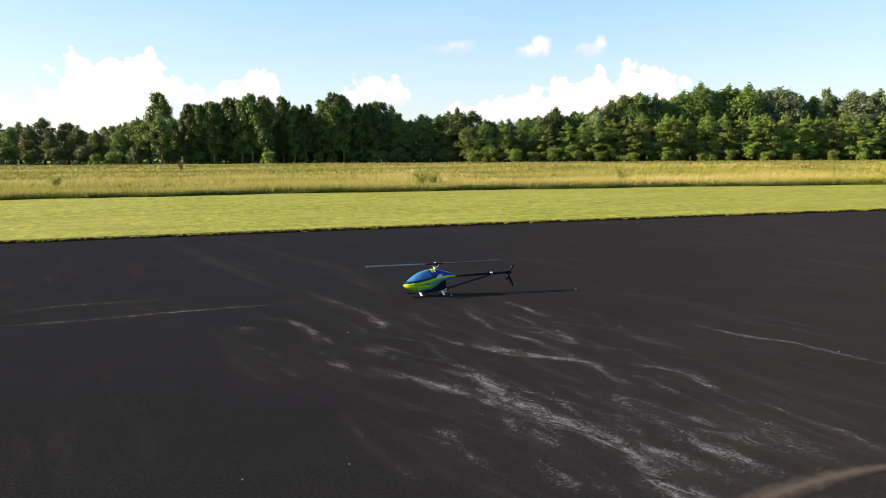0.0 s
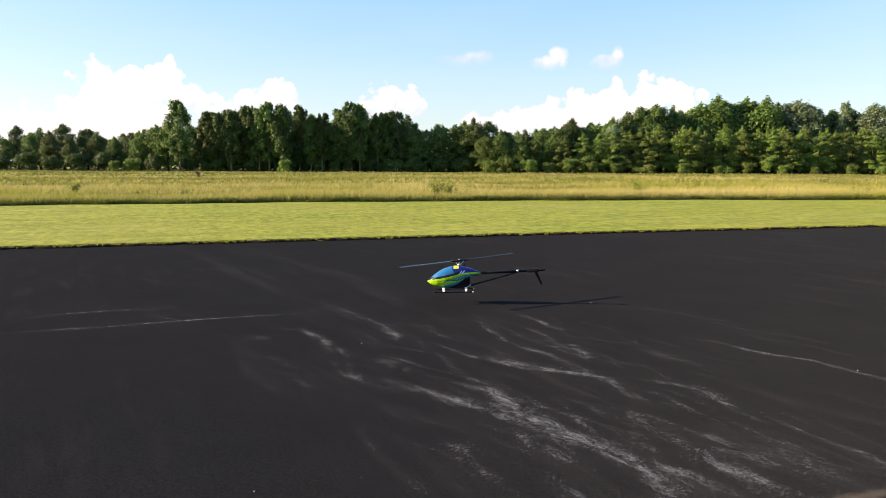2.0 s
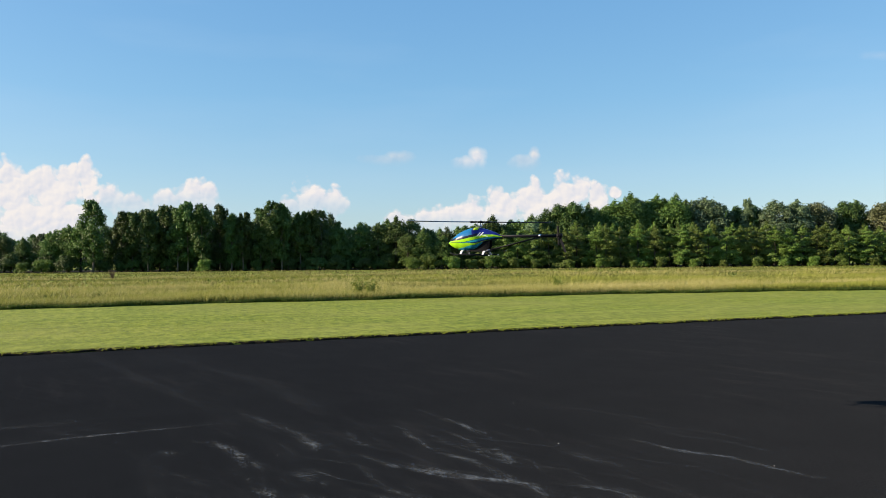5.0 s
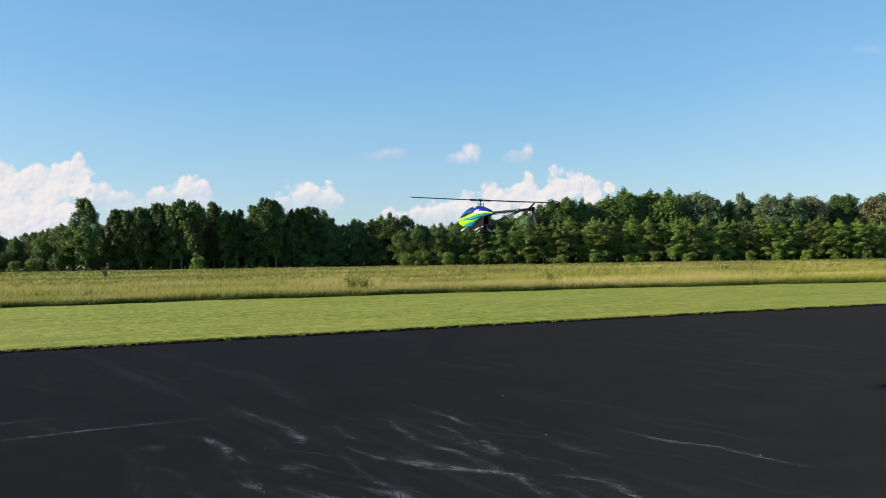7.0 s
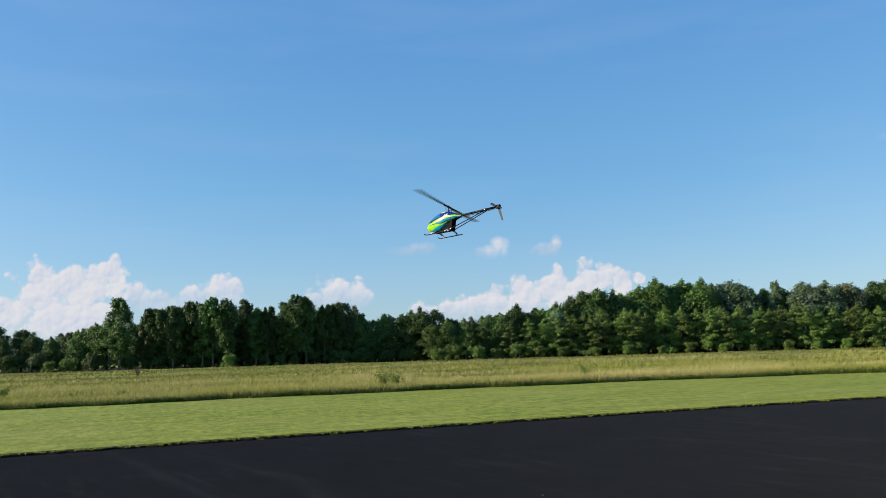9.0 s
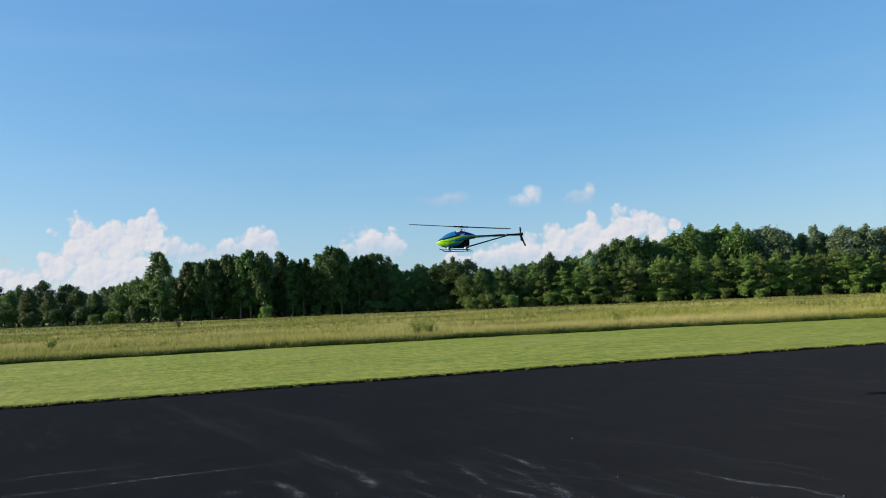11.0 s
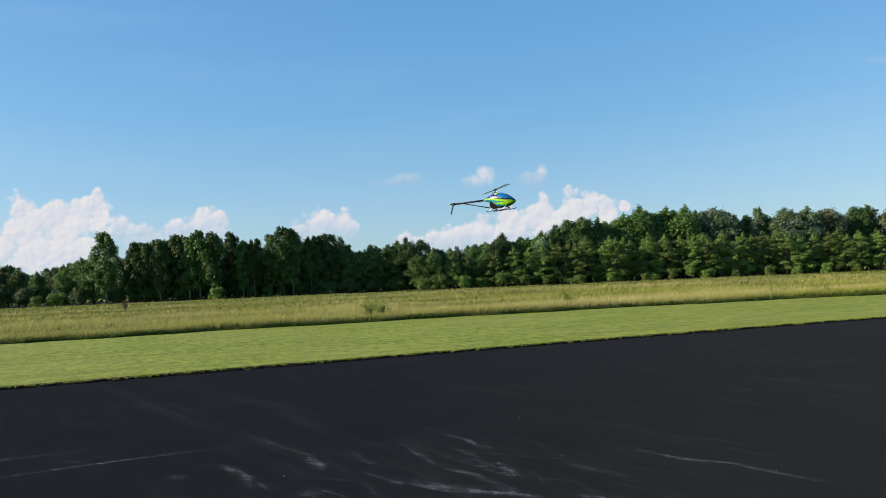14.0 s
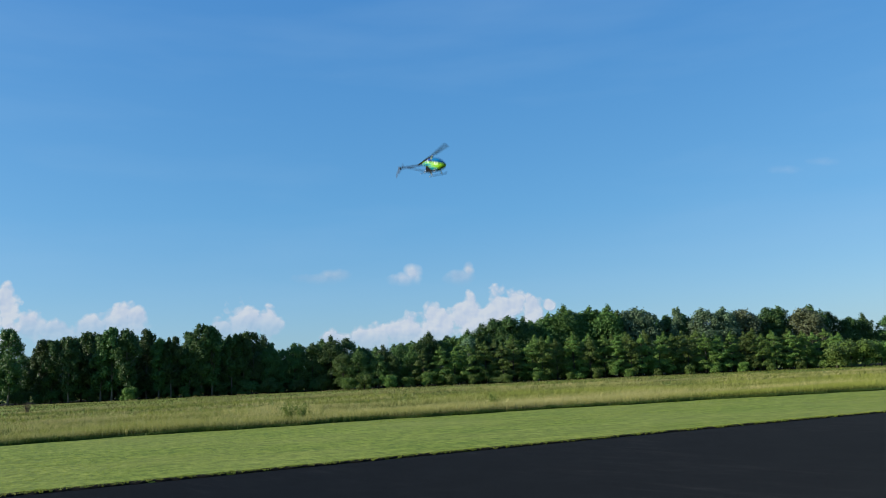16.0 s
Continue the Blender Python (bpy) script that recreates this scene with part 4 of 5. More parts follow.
stand("silver", 75, 82, 147, (13.0, 12.6), WOODS, 1)
stand("rust", 83, 88, 147, (12.8,), WOODS, 0.5)
stand("dark", 88, 96, 150, (10.4, 12.4, 13.2), WOODS, 1)
stand("rust", 96.5, 99.5, 146, (12.6,), WOODS, 0.5)
stand("dark", 100, 126, 150, (12.6, 11.2, 10.4, 10.6, 10.0, 9.6), WOODS, 1.5)
stand("dark", 20, 100, 158, (9.0, 9.4, 10.0, 10.8, 11.2, 11.6, 12.0, 12.4, 12.0, 11.4, 11.6, 11.0, 11.4, 10.8, 10.4, 10.8, 11.0, 10.6, 10.0), WOODS)
stand("young", 17, 58, 137, (6.2, 6.8, 6.4, 7.0, 7.4, 7.0, 7.6, 7.4, 7.8, 7.4, 7.9, 7.6, 7.8, 7.4, 7.6), WOODS, 1.2)
stand("young", 58, 101, 137, (7.6, 7.2, 7.5, 7.0, 7.4, 6.8, 7.2, 7.4, 6.8, 7.0, 7.2, 6.6, 6.8, 6.4, 6.6), WOODS, 1.2)
stand("young", 20, 100, 142, (7.4, 7.8, 8.2, 8.0, 8.6, 8.4, 8.2, 8.8, 8.4, 8.0, 8.4, 8.6, 8.0, 8.2, 8.4, 7.8, 8.0, 8.2, 7.6, 7.8, 7.4, 7.6), WOODS, 1.5)
stand("mid", 3, 18, 138, (6.4, 7.0, 6.0, 5.8, 6.6), WOODS, 1)
stand("bush", 3, 28, 133.5, (2.2, 2.8, 2.4, 2.0, 2.6, 2.2, 1.8), "bushes along the wood", 0.8)
stand("bush", 30, 96, 133.5, (1.6, 1.9, 1.5, 2.0, 1.7, 1.4, 1.8, 1.6, 2.0, 1.5, 1.8, 1.6), "bushes along the wood", 0.8)
stand("bush", 91, 104, 130, (4.4, 5.2, 5.0, 4.6), "bushes along the wood", 0.8)
stand("bush", -60, -54, 132, (2.0, 2.4), "bushes along the wood", 0.4)
stand("bush", -30.6, -29.2, 133, (2.3,), "bushes along the wood", 0.2)
stand("dark_bush", -52, 3, 144.5, (3.6, 4.2, 3.8, 4.4, 3.6, 4.0, 4.4, 3.8, 4.2, 3.6, 4.4, 4.0, 3.8, 4.2, 3.6, 4.0), "bushes along the wood", 0.6)
stand("dark_bush", -50, 3, 151, (5.0, 5.4, 5.2, 5.6, 5.0, 5.4, 5.6, 5.0, 5.4, 5.2), "bushes along the wood", 1)
stand("dark_bush", -112, -52, 139, (3.2, 3.6, 3.0, 3.8, 3.4, 3.6, 3.2, 3.6, 3.0, 3.4, 3.8, 3.2, 3.4), "bushes along the wood", 1.2)

stand("dark_bush", -16, 62, 146, (4.0, 3.6, 4.2, 3.8, 4.4, 3.6, 4.0, 4.4, 3.8, 4.2, 3.6, 4.4, 4.0, 3.8, 4.2, 3.6, 4.0, 4.2), "bushes along the wood", 0.8)
stand("dark_bush", -14, 20, 140.5, (2.6, 3.0, 2.4, 2.8, 3.2, 2.6, 2.8, 3.0), "bushes along the wood", 0.8)
stand("dark_bush", 18, 100, 139.5, (2.6, 3.0, 2.4, 2.8, 3.2, 2.6, 2.8, 3.0, 2.6, 3.0, 2.4, 2.8, 3.2, 2.6, 2.8, 3.0, 2.7, 2.9), "bushes along the wood", 0.5)
stand("dark_bush", -50, 3, 156, (6.0, 6.4, 6.2, 6.6, 6.0, 6.4, 6.6, 6.0, 6.4, 6.2), "bushes along the wood", 1)
stand("dark_bush", -50, 3, 141.5, (2.2, 1.8, 2.4, 2.0, 2.6, 2.2, 1.9, 2.4, 2.1, 2.6, 2.2, 1.8, 2.4, 2.0, 2.6, 2.2, 1.9, 2.4, 2.1, 2.6), "bushes along the wood", 0.6)

def build_weed(x, y, height, seed, label, mat, name="weed_clump", category="weed"):
    """A leafy weed clump: stems in a fan with leaves along them."""
    rng = np.random.default_rng(seed)
    weed = thing(name, label, category, at=pose(x, y, 0.03))
    bm = bmesh.new()
    pts, nors = [], []
    for k in range(16):
        a = rng.uniform(0, 6.28)
        out = rng.uniform(0.1, 0.45) * height
        top = Vector((math.cos(a) * out, math.sin(a) * out, height * rng.uniform(0.6, 1.05)))
        tube(bm, [(0.06 * math.cos(a), 0.06 * math.sin(a), -0.02), top * 0.5 + Vector((0, 0, 0.08)), top], [0.01, 0.007, 0.003], 5)
        for j in range(26):
            u = rng.uniform(0.15, 1.0)
            pts.append(np.array(top * u) + rng.normal(0, 0.07 * height, 3))
            nors.append(rng.normal(0, 1, 3) + np.array([0, 0, 0.6]))
    part("stems", bm, mat, weed)
    v, f = leaves(np.array(pts), np.array(nors), 0.05, rng, 0.45)
    v[:, 2] = np.maximum(v[:, 2], 0.0)
    me = raw_mesh("foliage", v, f)
    me.materials.append(mat)
    part("foliage", me, mat, weed)


build_weed(-1.1, 37.2, 1.05, 3, "green leafy weed clump in tall grass", WEED_FRESH)
build_weed(-0.5, 37.6, 0.85, 4, "green leafy weed clump in tall grass", WEED_FRESH)
build_weed(9.2, 40.5, 0.85, 5, "leafy green weed standing in tall grass", WEED_FRESH)
build_weed(-18.8, 38.0, 0.7, 6, "leafy green weed standing in tall grass", WEED_FRESH)
build_weed(-26.5, 79.5, 1.15, 7, "brown withered shrub standing in tall grass", plain_material("dead_stems", (0.11, 0.07, 0.04), 0.9, scale=30), "withered_shrub", "shrub")


# ---- model helicopter ----
def paint_at(x, y, z):
    """The canopy's colours by height and length: deep blue glazing, lime swooshes over teal and blue."""
    lime, deep, teal, glass, violet, dark, white = (0.24, 0.54, 0.012), (0.001, 0.045, 0.18), (0.004, 0.27, 0.38), (0.0, 0.115, 0.29), (0.004, 0.014, 0.16), (0.002, 0.006, 0.02), (0.72, 0.78, 0.78)
    top = np.interp(y, [-0.28, -0.18, -0.06, 0.06, 0.18, 0.40], [0.222, 0.244, 0.242, 0.215, 0.184, 0.150])
    down = top - z
    # two white slashes and a thin white swoosh
    slant = y + 0.045 + 0.9 * (z - 0.243)
    if 0.222 < z < 0.266 and (abs(slant) < 0.008 or abs(slant - 0.030) < 0.006):
        return white
    if -0.12 < y < -0.03 and abs(z - 0.232 - 0.25 * (y + 0.08)) < 0.003:
        return white
    if down < -0.028 and y > 0.050 + 0.40 * (z - 0.2):
        return glass
    if z > 0.292 and 0.005 < y < 0.07:
        return (0.50, 0.66, 0.03)
    if down < 0:
        return dark if down > -0.028 and y > 0.0 else violet
    upper = 0.036 * math.sin(math.pi * min(max((y + 0.28) / 0.66, 0.03), 1)) ** 0.7
    if down < upper:
        return lime
    if down < upper + 0.005:
        return dark
    gap = np.interp(y, [-0.25, -0.1, 0.03, 0.12, 0.2, 0.3], [0.014, 0.036, 0.044, 0.020, 0.010, 0.003])
    if down < upper + gap:
        return teal if down < upper + gap * 0.72 else deep
    if down < upper + gap + np.interp(y, [-0.22, -0.08, 0.06, 0.2, 0.32], [0.0, 0.004, 0.022, 0.056, 0.085]):
        return lime
    if y > -0.05 and down < upper + gap + np.interp(y, [-0.22, -0.08, 0.06, 0.2, 0.32], [0.03, 0.045, 0.070, 0.090, 0.11]):
        return teal
    return deep if y > 0.05 else dark


MATTE = plain_material("matt_black_plate", (0.012, 0.012, 0.013), 0.9, spec=0.05)
BLADE = plain_material("glossy_blade", (0.028, 0.030, 0.035), 0.22, coat=0.1, scale=40, spec=0.4)


def canopy_mesh():
    ys = np.concatenate([np.linspace(0.405, 0.36, 20), np.linspace(0.357, -0.272, 210)])
    top = np.interp(ys, [-0.272, -0.19, -0.09, -0.02, 0.045, 0.13, 0.2, 0.256, 0.33, 0.375, 0.405], [0.226, 0.268, 0.300, 0.318, 0.323, 0.310, 0.287, 0.260, 0.206, 0.168, 0.138])
    low = np.interp(ys, [-0.272, -0.19, -0.09, -0.03, 0.02, 0.08, 0.206, 0.305, 0.367, 0.395, 0.405], [0.212, 0.192, 0.162, 0.128, 0.090, 0.060, 0.052, 0.070, 0.100, 0.120, 0.134])
    wide = np.interp(ys, [-0.272, -0.19, -0.1, 0, 0.08, 0.18, 0.28, 0.35, 0.39, 0.405], [0.012, 0.045, 0.072, 0.092, 0.102, 0.104, 0.090, 0.062, 0.030, 0.004])
    kernel = np.ones(13) / 13
    top, low, wide = (np.convolve(np.pad(q, 6, mode="edge"), kernel, "valid") for q in (top, low, wide))
    ring, verts = 168, []
    for y, a, b, w in zip(ys, top, low, wide):
        for k in range(ring):
            g = 2 * math.pi * k / ring
            c, s = math.cos(g), math.sin(g)
            verts.append((w * math.copysign(abs(c) ** 0.85, c), y, (a + b) / 2 + (a - b) / 2 * math.copysign(abs(s) ** 0.95, s)))
    n = len(ys)
    faces = [(i * ring + k, i * ring + (k + 1) % ring, (i + 1) * ring + (k + 1) % ring, (i + 1) * ring + k) for i in range(n - 1) for k in range(ring)]
    me = raw_mesh("canopy", verts, faces, True)
    colors = np.array([(*paint_at(*v), 1.0) for v in verts], dtype=np.float32)
    me.attributes.new("paint", "FLOAT_COLOR", "POINT").data.foreach_set("color", colors.ravel())
    me.materials.append(PAINT)
    return me


def build_helicopter():
    heli = thing("model_helicopter", "radio-controlled helicopter with lime and blue gloss canopy", "model helicopter")
    part("canopy", canopy_mesh(), PAINT, heli, "lime and blue painted gloss canopy")
    for side in (-1, 1):
        bm = bmesh.new()
        plate(bm, [(0.16, 0.07), (0.10, 0.045), (-0.10, 0.045), (-0.13, 0.10), (-0.13, 0.25), (0.03, 0.27), (0.10, 0.16)], 0.003, Matrix.Translation((side * 0.034, 0, 0)) @ Matrix(((0, 0, 1, 0), (1, 0, 0, 0), (0, 1, 0, 0), (0, 0, 0, 1))))
        part("side_frame", bm, MATTE, heli, smooth=False)
    part("bottom_plate", block(bmesh.new(), (0, 0.06, 0.047), (0.074, 0.36, 0.006), 0.002), CARBON, heli)
    part("battery", block(bmesh.new(), (0, 0.17, 0.083), (0.055, 0.20, 0.05), 0.006), GREEN, heli, "green wrapped battery pack")
    part("motor", tube(bmesh.new(), [(0, -0.045, 0.07), (0, -0.045, 0.13)], 0.027, 20), ALLOY, heli)
    part("main_gear", tube(bmesh.new(), [(0, 0, 0.150), (0, 0, 0.160)], 0.062, 32), BLACK, heli)
    part("tail_boom", tube(bmesh.new(), [(0, -0.08, 0.222), (0, -0.5, 0.231), (0, -0.965, 0.24)], 0.0145, 16), CARBON, heli, "black carbon tail boom tube")
    for side in (-1, 1):
        part("boom_strut", tube(bmesh.new(), [(side * 0.036, -0.11, 0.062), (side * 0.016, -0.73, 0.222)], 0.0062, 10), CARBON, heli)
        part("strut_end", tube(bmesh.new(), [(side * 0.037, -0.095, 0.058), (side * 0.035, -0.135, 0.069)], 0.009, 10), ALLOY, heli)
    part("boom_clamp", tube(bmesh.new(), [(0, -0.715, 0.235), (0, -0.742, 0.236)], 0.020, 20), STEEL, heli, "bright metal boom clamp")
    part("tail_servo", block(bmesh.new(), (0, -0.20, 0.205), (0.022, 0.045, 0.03), 0.003), BLACK, heli)
    part("control_rod", tube(bmesh.new(), [(0.012, -0.22, 0.205), (0.012, -0.93, 0.222)], 0.003, 8), CARBON, heli)
    part("tail_case", block(bmesh.new(), (0, -0.957, 0.24), (0.036, 0.062, 0.046), 0.006), BLACK, heli)
    part("tail_fin", plate(bmesh.new(), [(-0.925, 0.245), (-0.962, 0.235), (-1.034, 0.062), (-1.026, 0.052), (-1.010, 0.058), (-0.935, 0.212)], 0.004, Matrix.Translation((0.021, 0, 0)) @ Matrix(((0, 0, 1, 0), (1, 0, 0, 0), (0, 1, 0, 0), (0, 0, 0, 1)))), CARBON, heli, smooth=False)
    for y in (0.205, -0.075):
        for side in (-1, 1):
            bm = bmesh.new()
            pts = [(side * 0.028, y, 0.050), (side * 0.062, y, 0.049), (side * 0.098, y - 0.004, 0.030), (side * 0.122, y - 0.008, 0.010)]
            rings = []
            for (x, yy, z), w in zip(pts, (0.034, 0.030, 0.024, 0.020)):
                rings.append([bm.verts.new((x + dx, yy + dy, z + dz)) for dx, dy, dz in ((0, -w / 2, 0.005), (0, w / 2, 0.005), (-side * 0.003, w / 2, -0.005), (-side * 0.003, -w / 2, -0.005))])
            for a, b in zip(rings, rings[1:]):
                for k in range(4):
                    bm.faces.new((a[k], a[(k + 1) % 4], b[(k + 1) % 4], b[k]))
            bm.faces.new(rings[0])
            bm.faces.new(rings[-1][::-1])
            part("landing_leg", bm, WHITE, heli, "white moulded landing leg", smooth=False)
    for side in (-1, 1):
        skid = part("skid", tube(bmesh.new(), [(side * 0.125, 0.330, 0.026), (side * 0.125, 0.300, 0.012), (side * 0.125, 0.26, 0.0065), (side * 0.125, -0.165, 0.0065)], 0.0065, 10), CARBON, heli, "black landing skid tube")
        part("skid_cap", tube(bmesh.new(), [(side * 0.125, -0.160, 0.0066), (side * 0.125, -0.175, 0.0066)], 0.0066, 10), WHITE, skid)
    part("mast", tube(bmesh.new(), [(0, 0, 0.15), (0, 0, 0.385)], 0.006, 12), STEEL, heli)
    bm = tube(bmesh.new(), [(0, 0, 0.330), (0, 0, 0.345)], [0.026, 0.022], 20)
    part("swashplate", bm, ALLOY, heli)
    part("antenna", tube(bmesh.new(), [(0, -0.06, 0.30), (0.004, -0.064, 0.352)], 0.004, 8), BLACK, heli)

    rotor = part("main_rotor", block(bmesh.new(), (0, 0, 0), (0.030, 0.070, 0.022), 0.005), BLACK, heli)
    rotor.location = (0, 0, 0.385)
    part("head_button", tube(bmesh.new(), [(0, 0, 0.008), (0, 0, 0.020)], [0.014, 0.010], 16), ALLOY, rotor)
    for side in (-1, 1):
        part("blade_grip", block(bmesh.new(), (0, side * 0.082, 0), (0.026, 0.085, 0.020), 0.005), BLACK, rotor)
        part("grip_bolt", tube(bmesh.new(), [(0, side * 0.112, -0.012), (0, side * 0.112, 0.012)], 0.006, 8), STEEL, rotor)
        part("pitch_link", tube(bmesh.new(), [(side * 0.030, side * 0.045, -0.004), (side * 0.022, side * 0.012, -0.050)], 0.003, 6), ALLOY, rotor)
        bm = bmesh.new()
        rings = []
        for u in np.linspace(0, 1, 14):
            r = 0.105 + 0.755 * u
            chord = 0.062 * (0.75 + 0.25 * min(1, u * 9)) * (1.0 if u < 0.97 else 0.72)
            lift = 0.004 * u * u
            ring = []
            for c, h in ((0.38, 0), (0.30, 0.10), (0.1, 0.13), (-0.25, 0.06), (-0.62, 0), (-0.25, -0.05), (0.1, -0.11), (0.30, -0.09)):
                ring.append(bm.verts.new((side * c * chord, side * r, h * 0.055 + lift + c * chord * 0.07)))
            rings.append(ring)
        for a, b in zip(rings, rings[1:]):
            for k in range(8):
                bm.faces.new((a[k], a[(k + 1) % 8], b[(k + 1) % 8], b[k]))
        bm.faces.new(rings[0])
        bm.faces.new(rings[-1][::-1])
        part("blade", bm, BLADE, rotor, "long glossy carbon rotor blade")

    tail = part("tail_rotor", tube(bmesh.new(), [(-0.012, 0, 0), (0.012, 0, 0)], 0.012, 12), BLACK, heli)
    tail.location = (-0.040, -0.957, 0.24)
    part("tail_shaft", tube(bmesh.new(), [(0.0, 0, 0), (0.05, 0, 0)], 0.004, 8), STEEL, tail)
    for side in (-1, 1):
        bm = bmesh.new()
        block(bm, (0, 0, side * 0.030), (0.012, 0.014, 0.034), 0.003)
        part("tail_grip", bm, BLACK, tail)
        bm = bmesh.new()
        rings = []
        for u in np.linspace(0, 1, 6):
            z = side * (0.035 + 0.075 * u)
            w = 0.026 * (1 if u < 0.95 else 0.7)
            rings.append([bm.verts.new(q) for q in ((0.0025, -w / 2, z), (0.003, 0, z), (0, w / 2, z), (-0.003, 0, z))])
        for a, b in zip(rings, rings[1:]):
            for k in range(4):
                bm.faces.new((a[k], a[(k + 1) % 4], b[(k + 1) % 4], b[k]))
        bm.faces.new(rings[0])
        bm.faces.new(rings[-1][::-1])
        part("tail_blade", bm, BLACK, tail)
    return heli, rotor, tail


HELI, ROTOR, TAIL = build_helicopter()


# ---- flight ----
def fly(x, y, z, heading, pitch, roll):
    return pose(x, y, z, 0, 0, heading) @ pose(0, 0, 0, pitch) @ pose(0, 0, 0, 0, roll)


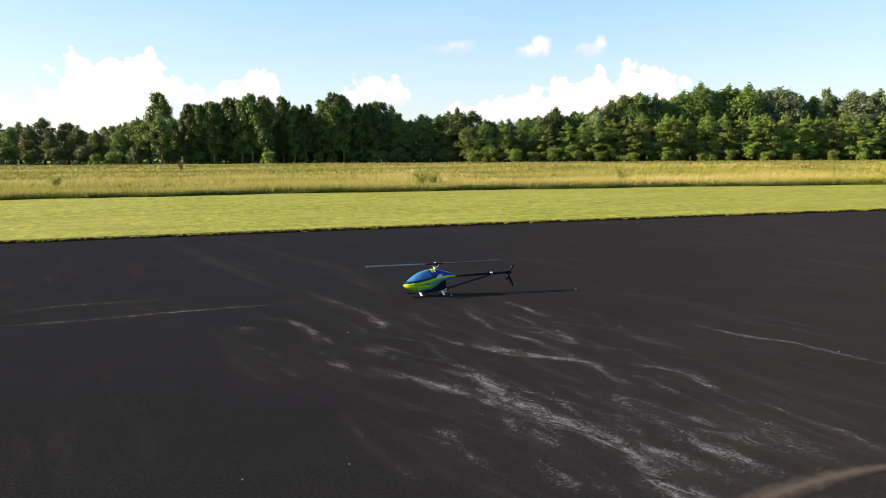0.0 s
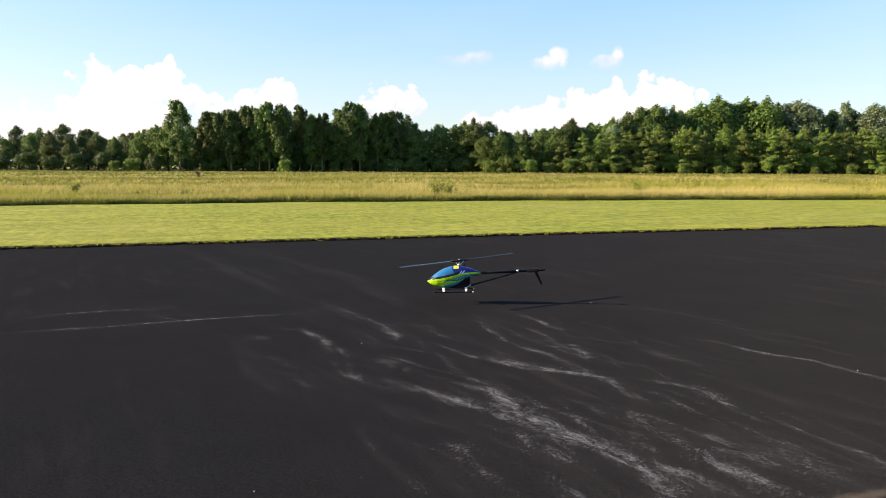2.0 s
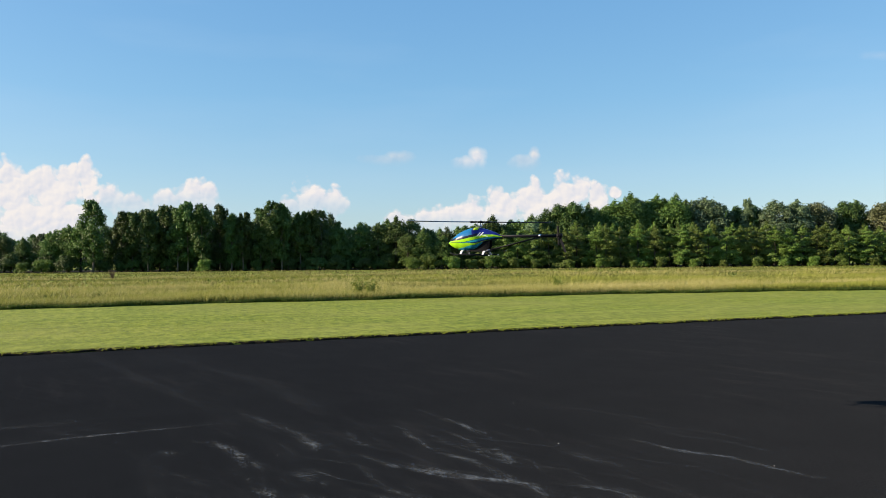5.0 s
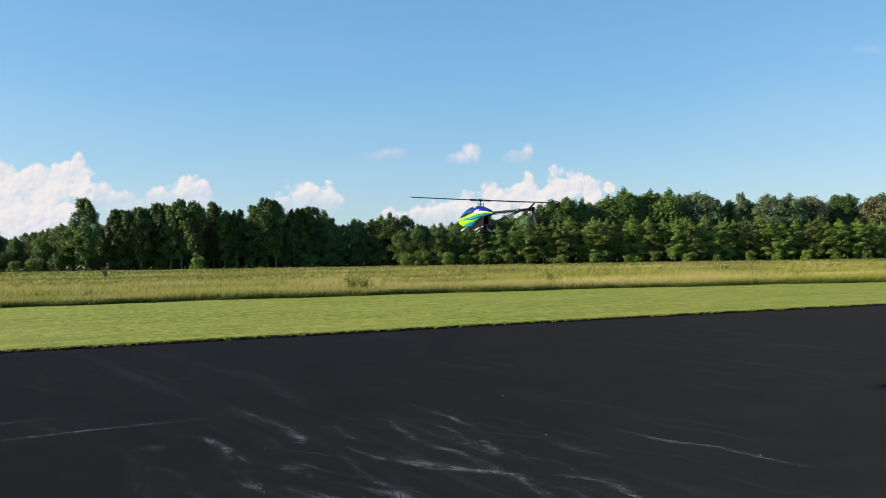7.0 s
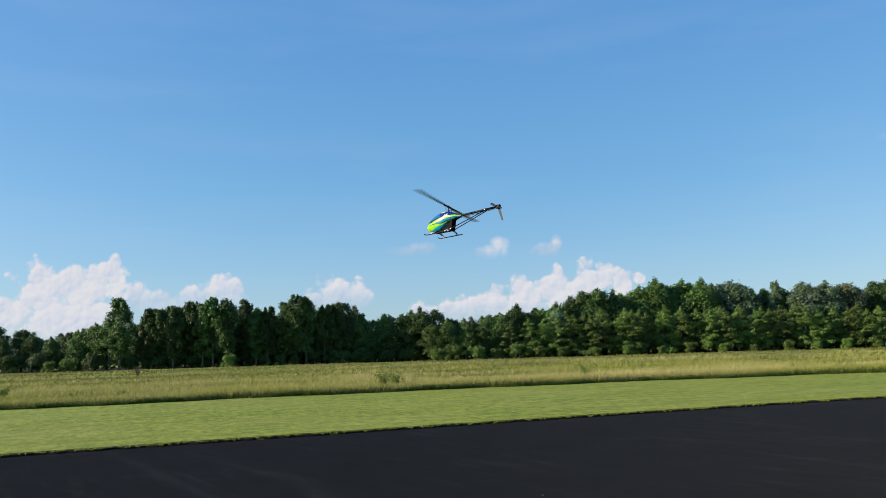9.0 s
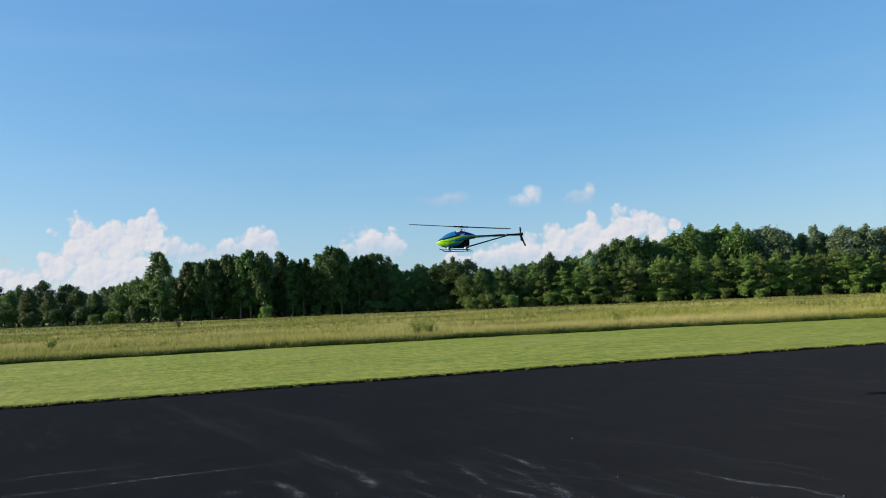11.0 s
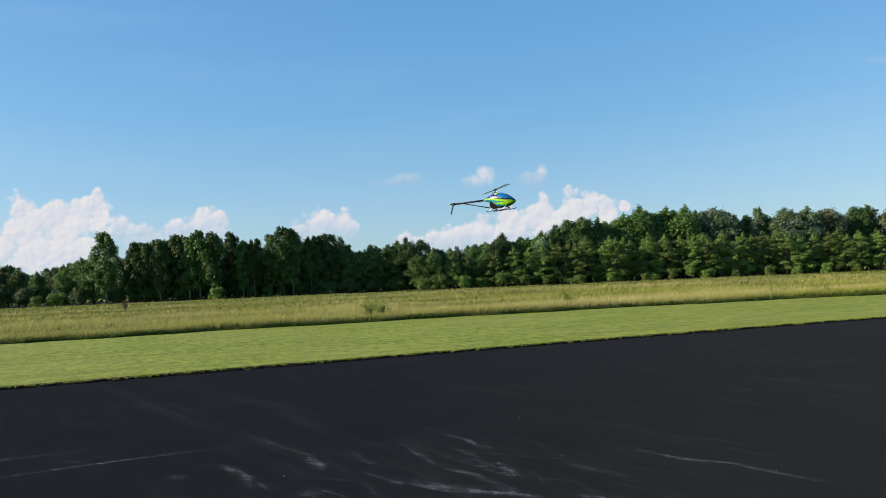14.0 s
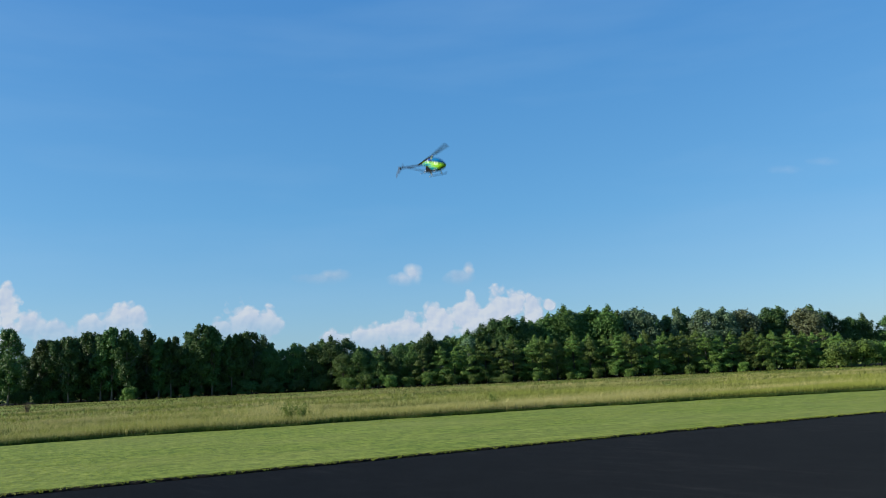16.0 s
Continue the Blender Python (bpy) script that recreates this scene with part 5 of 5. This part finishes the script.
def motions():
    rows = [
        (0.00, fly(-0.12, 9.47, 0.00, 105.2, 0.0, 0.0)),
        (0.50, fly(-0.12, 9.47, 0.00, 105.2, 0.0, 0.0)),
        (1.00, fly(-0.12, 9.47, 0.00, 105.2, 0.0, 0.0)),
        (1.50, fly(-0.12, 9.47, 0.00, 105.2, 0.0, 0.0)),
        (1.70, fly(-0.08, 9.53, 0.04, 101.0, -0.4, -0.1)),
        (2.00, fly(0.01, 9.72, 0.15, 87.9, -2.1, -0.4)),
        (2.50, fly(0.15, 9.59, 0.48, 82.8, -1.8, -1.9)),
        (3.00, fly(0.31, 9.41, 1.27, 73.2, -0.2, -0.3)),
        (3.50, fly(0.57, 9.10, 1.79, 70.5, 2.6, -0.8)),
        (4.00, fly(0.94, 8.94, 2.01, 72.4, 3.1, -2.1)),
        (4.20, fly(0.99, 8.96, 1.98, 70.9, 2.9, -1.9)),
        (4.70, fly(1.10, 9.02, 1.90, 63.8, 2.3, -1.7)),
        (5.30, fly(1.23, 9.09, 1.81, 52.1, 1.5, -1.4)),
        (5.90, fly(1.35, 9.15, 1.72, 40.0, 0.9, -1.1)),
        (6.30, fly(1.42, 9.19, 1.67, 33.4, 0.5, -1.0)),
        (6.50, fly(1.45, 9.18, 1.71, 35.0, 1.9, -3.4)),
        (7.00, fly(1.33, 9.30, 2.04, 28.6, 0.9, 3.5)),
        (7.20, fly(1.31, 9.36, 2.23, 31.4, 0.3, 4.0)),
        (7.50, fly(1.26, 9.33, 2.56, 31.7, -2.0, 6.8)),
        (8.00, fly(1.11, 9.59, 3.18, 32.5, -3.3, 7.6)),
        (8.50, fly(0.86, 9.96, 3.46, 30.9, -1.5, 6.1)),
        (9.00, fly(0.63, 10.45, 3.32, 38.5, 0.1, 6.7)),
        (9.50, fly(0.41, 10.97, 2.82, 35.3, 0.8, 2.8)),
        (10.00, fly(0.21, 11.57, 2.45, 38.0, 2.9, 4.7)),
        (10.20, fly(0.27, 11.77, 2.48, 40.0, 2.6, 4.2)),
        (10.70, fly(0.39, 12.15, 2.52, 53.0, 2.0, 3.4)),
        (11.10, fly(0.49, 12.48, 2.56, 91.0, 1.5, 2.6)),
        (11.40, fly(0.56, 12.69, 2.59, 140.0, 1.2, 2.1)),
        (11.65, fly(0.61, 12.86, 2.61, 195.0, 0.9, 1.8)),
        (11.90, fly(0.66, 13.00, 2.63, 262.0, 0.7, 1.4)),
        (12.10, fly(0.69, 13.12, 2.64, 318.0, 0.5, 1.2)),
        (12.30, fly(0.73, 13.22, 2.67, 371.9, 0.4, 1.0)),
        (12.50, fly(0.84, 13.06, 2.62, 427.9, -1.7, 1.4)),
        (12.60, fly(0.89, 12.94, 2.65, 436.7, 3.7, 2.0)),
        (12.70, fly(0.93, 12.84, 2.64, 472.5, 1.2, 5.0)),
        (12.80, fly(0.99, 12.75, 2.65, 501.6, 2.7, 6.8)),
        (12.90, fly(1.05, 12.70, 2.68, 528.9, 0.0, 1.6)),
        (13.00, fly(1.05, 12.69, 2.71, 551.7, 0.7, 1.8)),
        (13.10, fly(1.18, 12.70, 2.78, 582.9, 2.0, -0.5)),
        (13.20, fly(1.29, 12.76, 2.80, 633.4, 4.2, 2.2)),
        (13.30, fly(1.40, 12.90, 2.83, 646.7, 2.5, 3.1)),
        (13.40, fly(1.49, 13.07, 2.85, 679.9, 1.9, 0.2)),
        (13.50, fly(1.60, 13.24, 2.80, 722.9, 1.8, 1.1)),
        (13.60, fly(1.72, 13.39, 2.79, 762.9, 0.7, 0.9)),
        (13.70, fly(1.84, 13.51, 2.79, 804.3, 0.2, 1.4)),
        (13.80, fly(1.97, 13.62, 2.84, 854.2, -1.3, 3.2)),
        (13.90, fly(1.99, 13.73, 2.88, 903.2, 0.7, 1.4)),
        (14.00, fly(2.06, 13.82, 2.97, 948.9, 1.9, 3.5)),
        (14.10, fly(2.23, 13.82, 3.62, 991.1, 3.6, 2.9)),
        (14.20, fly(2.47, 13.81, 4.42, 1041.1, 5.8, 2.5)),
        (14.30, fly(2.69, 13.81, 5.22, 1089.3, 3.4, 3.8)),
        (14.40, fly(2.60, 13.96, 5.53, 1128.7, 0.7, 3.7)),
        (14.50, fly(2.39, 14.20, 5.39, 1166.0, -1.6, 4.9)),
        (14.60, fly(2.27, 14.46, 4.96, 1210.1, 0.4, 6.0)),
        (14.70, fly(2.44, 14.59, 4.88, 1240.3, 0.4, -1.1)),
        (14.80, fly(2.56, 14.76, 4.67, 1291.5, 4.9, -2.0)),
        (14.90, fly(2.52, 14.97, 4.43, 1328.8, 4.1, -0.8)),
        (15.00, fly(2.56, 15.16, 4.15, 1369.6, 1.9, -1.6)),
        (15.10, fly(2.66, 15.35, 3.59, 1405.0, 0.1, 0.2)),
        (15.20, fly(2.77, 15.49, 3.09, 1445.8, -0.3, 0.8)),
        (15.30, fly(2.84, 15.60, 2.61, 1475.7, 1.4, 3.6)),
        (15.40, fly(2.86, 15.68, 2.48, 1515.2, 2.0, 1.4)),
        (15.50, fly(2.74, 15.74, 2.51, 1550.8, -1.9, -0.3)),
        (15.60, fly(2.75, 15.73, 2.55, 1553.8, -0.6, -0.8)),
        (15.70, fly(2.79, 15.63, 2.79, 1576.1, 0.0, -7.3)),
        (15.80, fly(2.63, 15.50, 3.36, 1599.9, -5.6, -2.7)),
        (15.90, fly(2.61, 15.28, 4.31, 1620.0, -4.9, -6.3)),
        (16.00, fly(2.54, 14.98, 5.83, 1655.6, -5.2, -4.6)),
    ]
    walk(HELI, rows)
    # where the blades point at each half second, in degrees clockwise from the nose, of a half turn
    marks = [178, 80, 124, 126, 142, 74, 94, 77, 144, 60, 140, 30, 110, 72, 126, 162, 6, 134, 70, 156, 8, 80, 150, 40, 100, 120, 34, 70, 42, 70, 76, 126, 26]
    turn, spins = marks[0], []
    for k, (a, b) in enumerate(zip(marks, marks[1:])):
        step = (b - a) % 180 + 1080
        spins += [(0.5 * k + j / 30, pose(0, 0, 0.385, 0, 0, -(turn + step * j / 15))) for j in range(15)]
        turn += step
    spins.append((16.0, pose(0, 0, 0.385, 0, 0, -turn)))
    walk(ROTOR, spins)
    walk(TAIL, [(k / 30, pose(-0.040, -0.957, 0.24, 25 + 85 * k, 0, 0)) for k in range(481)])


motions()
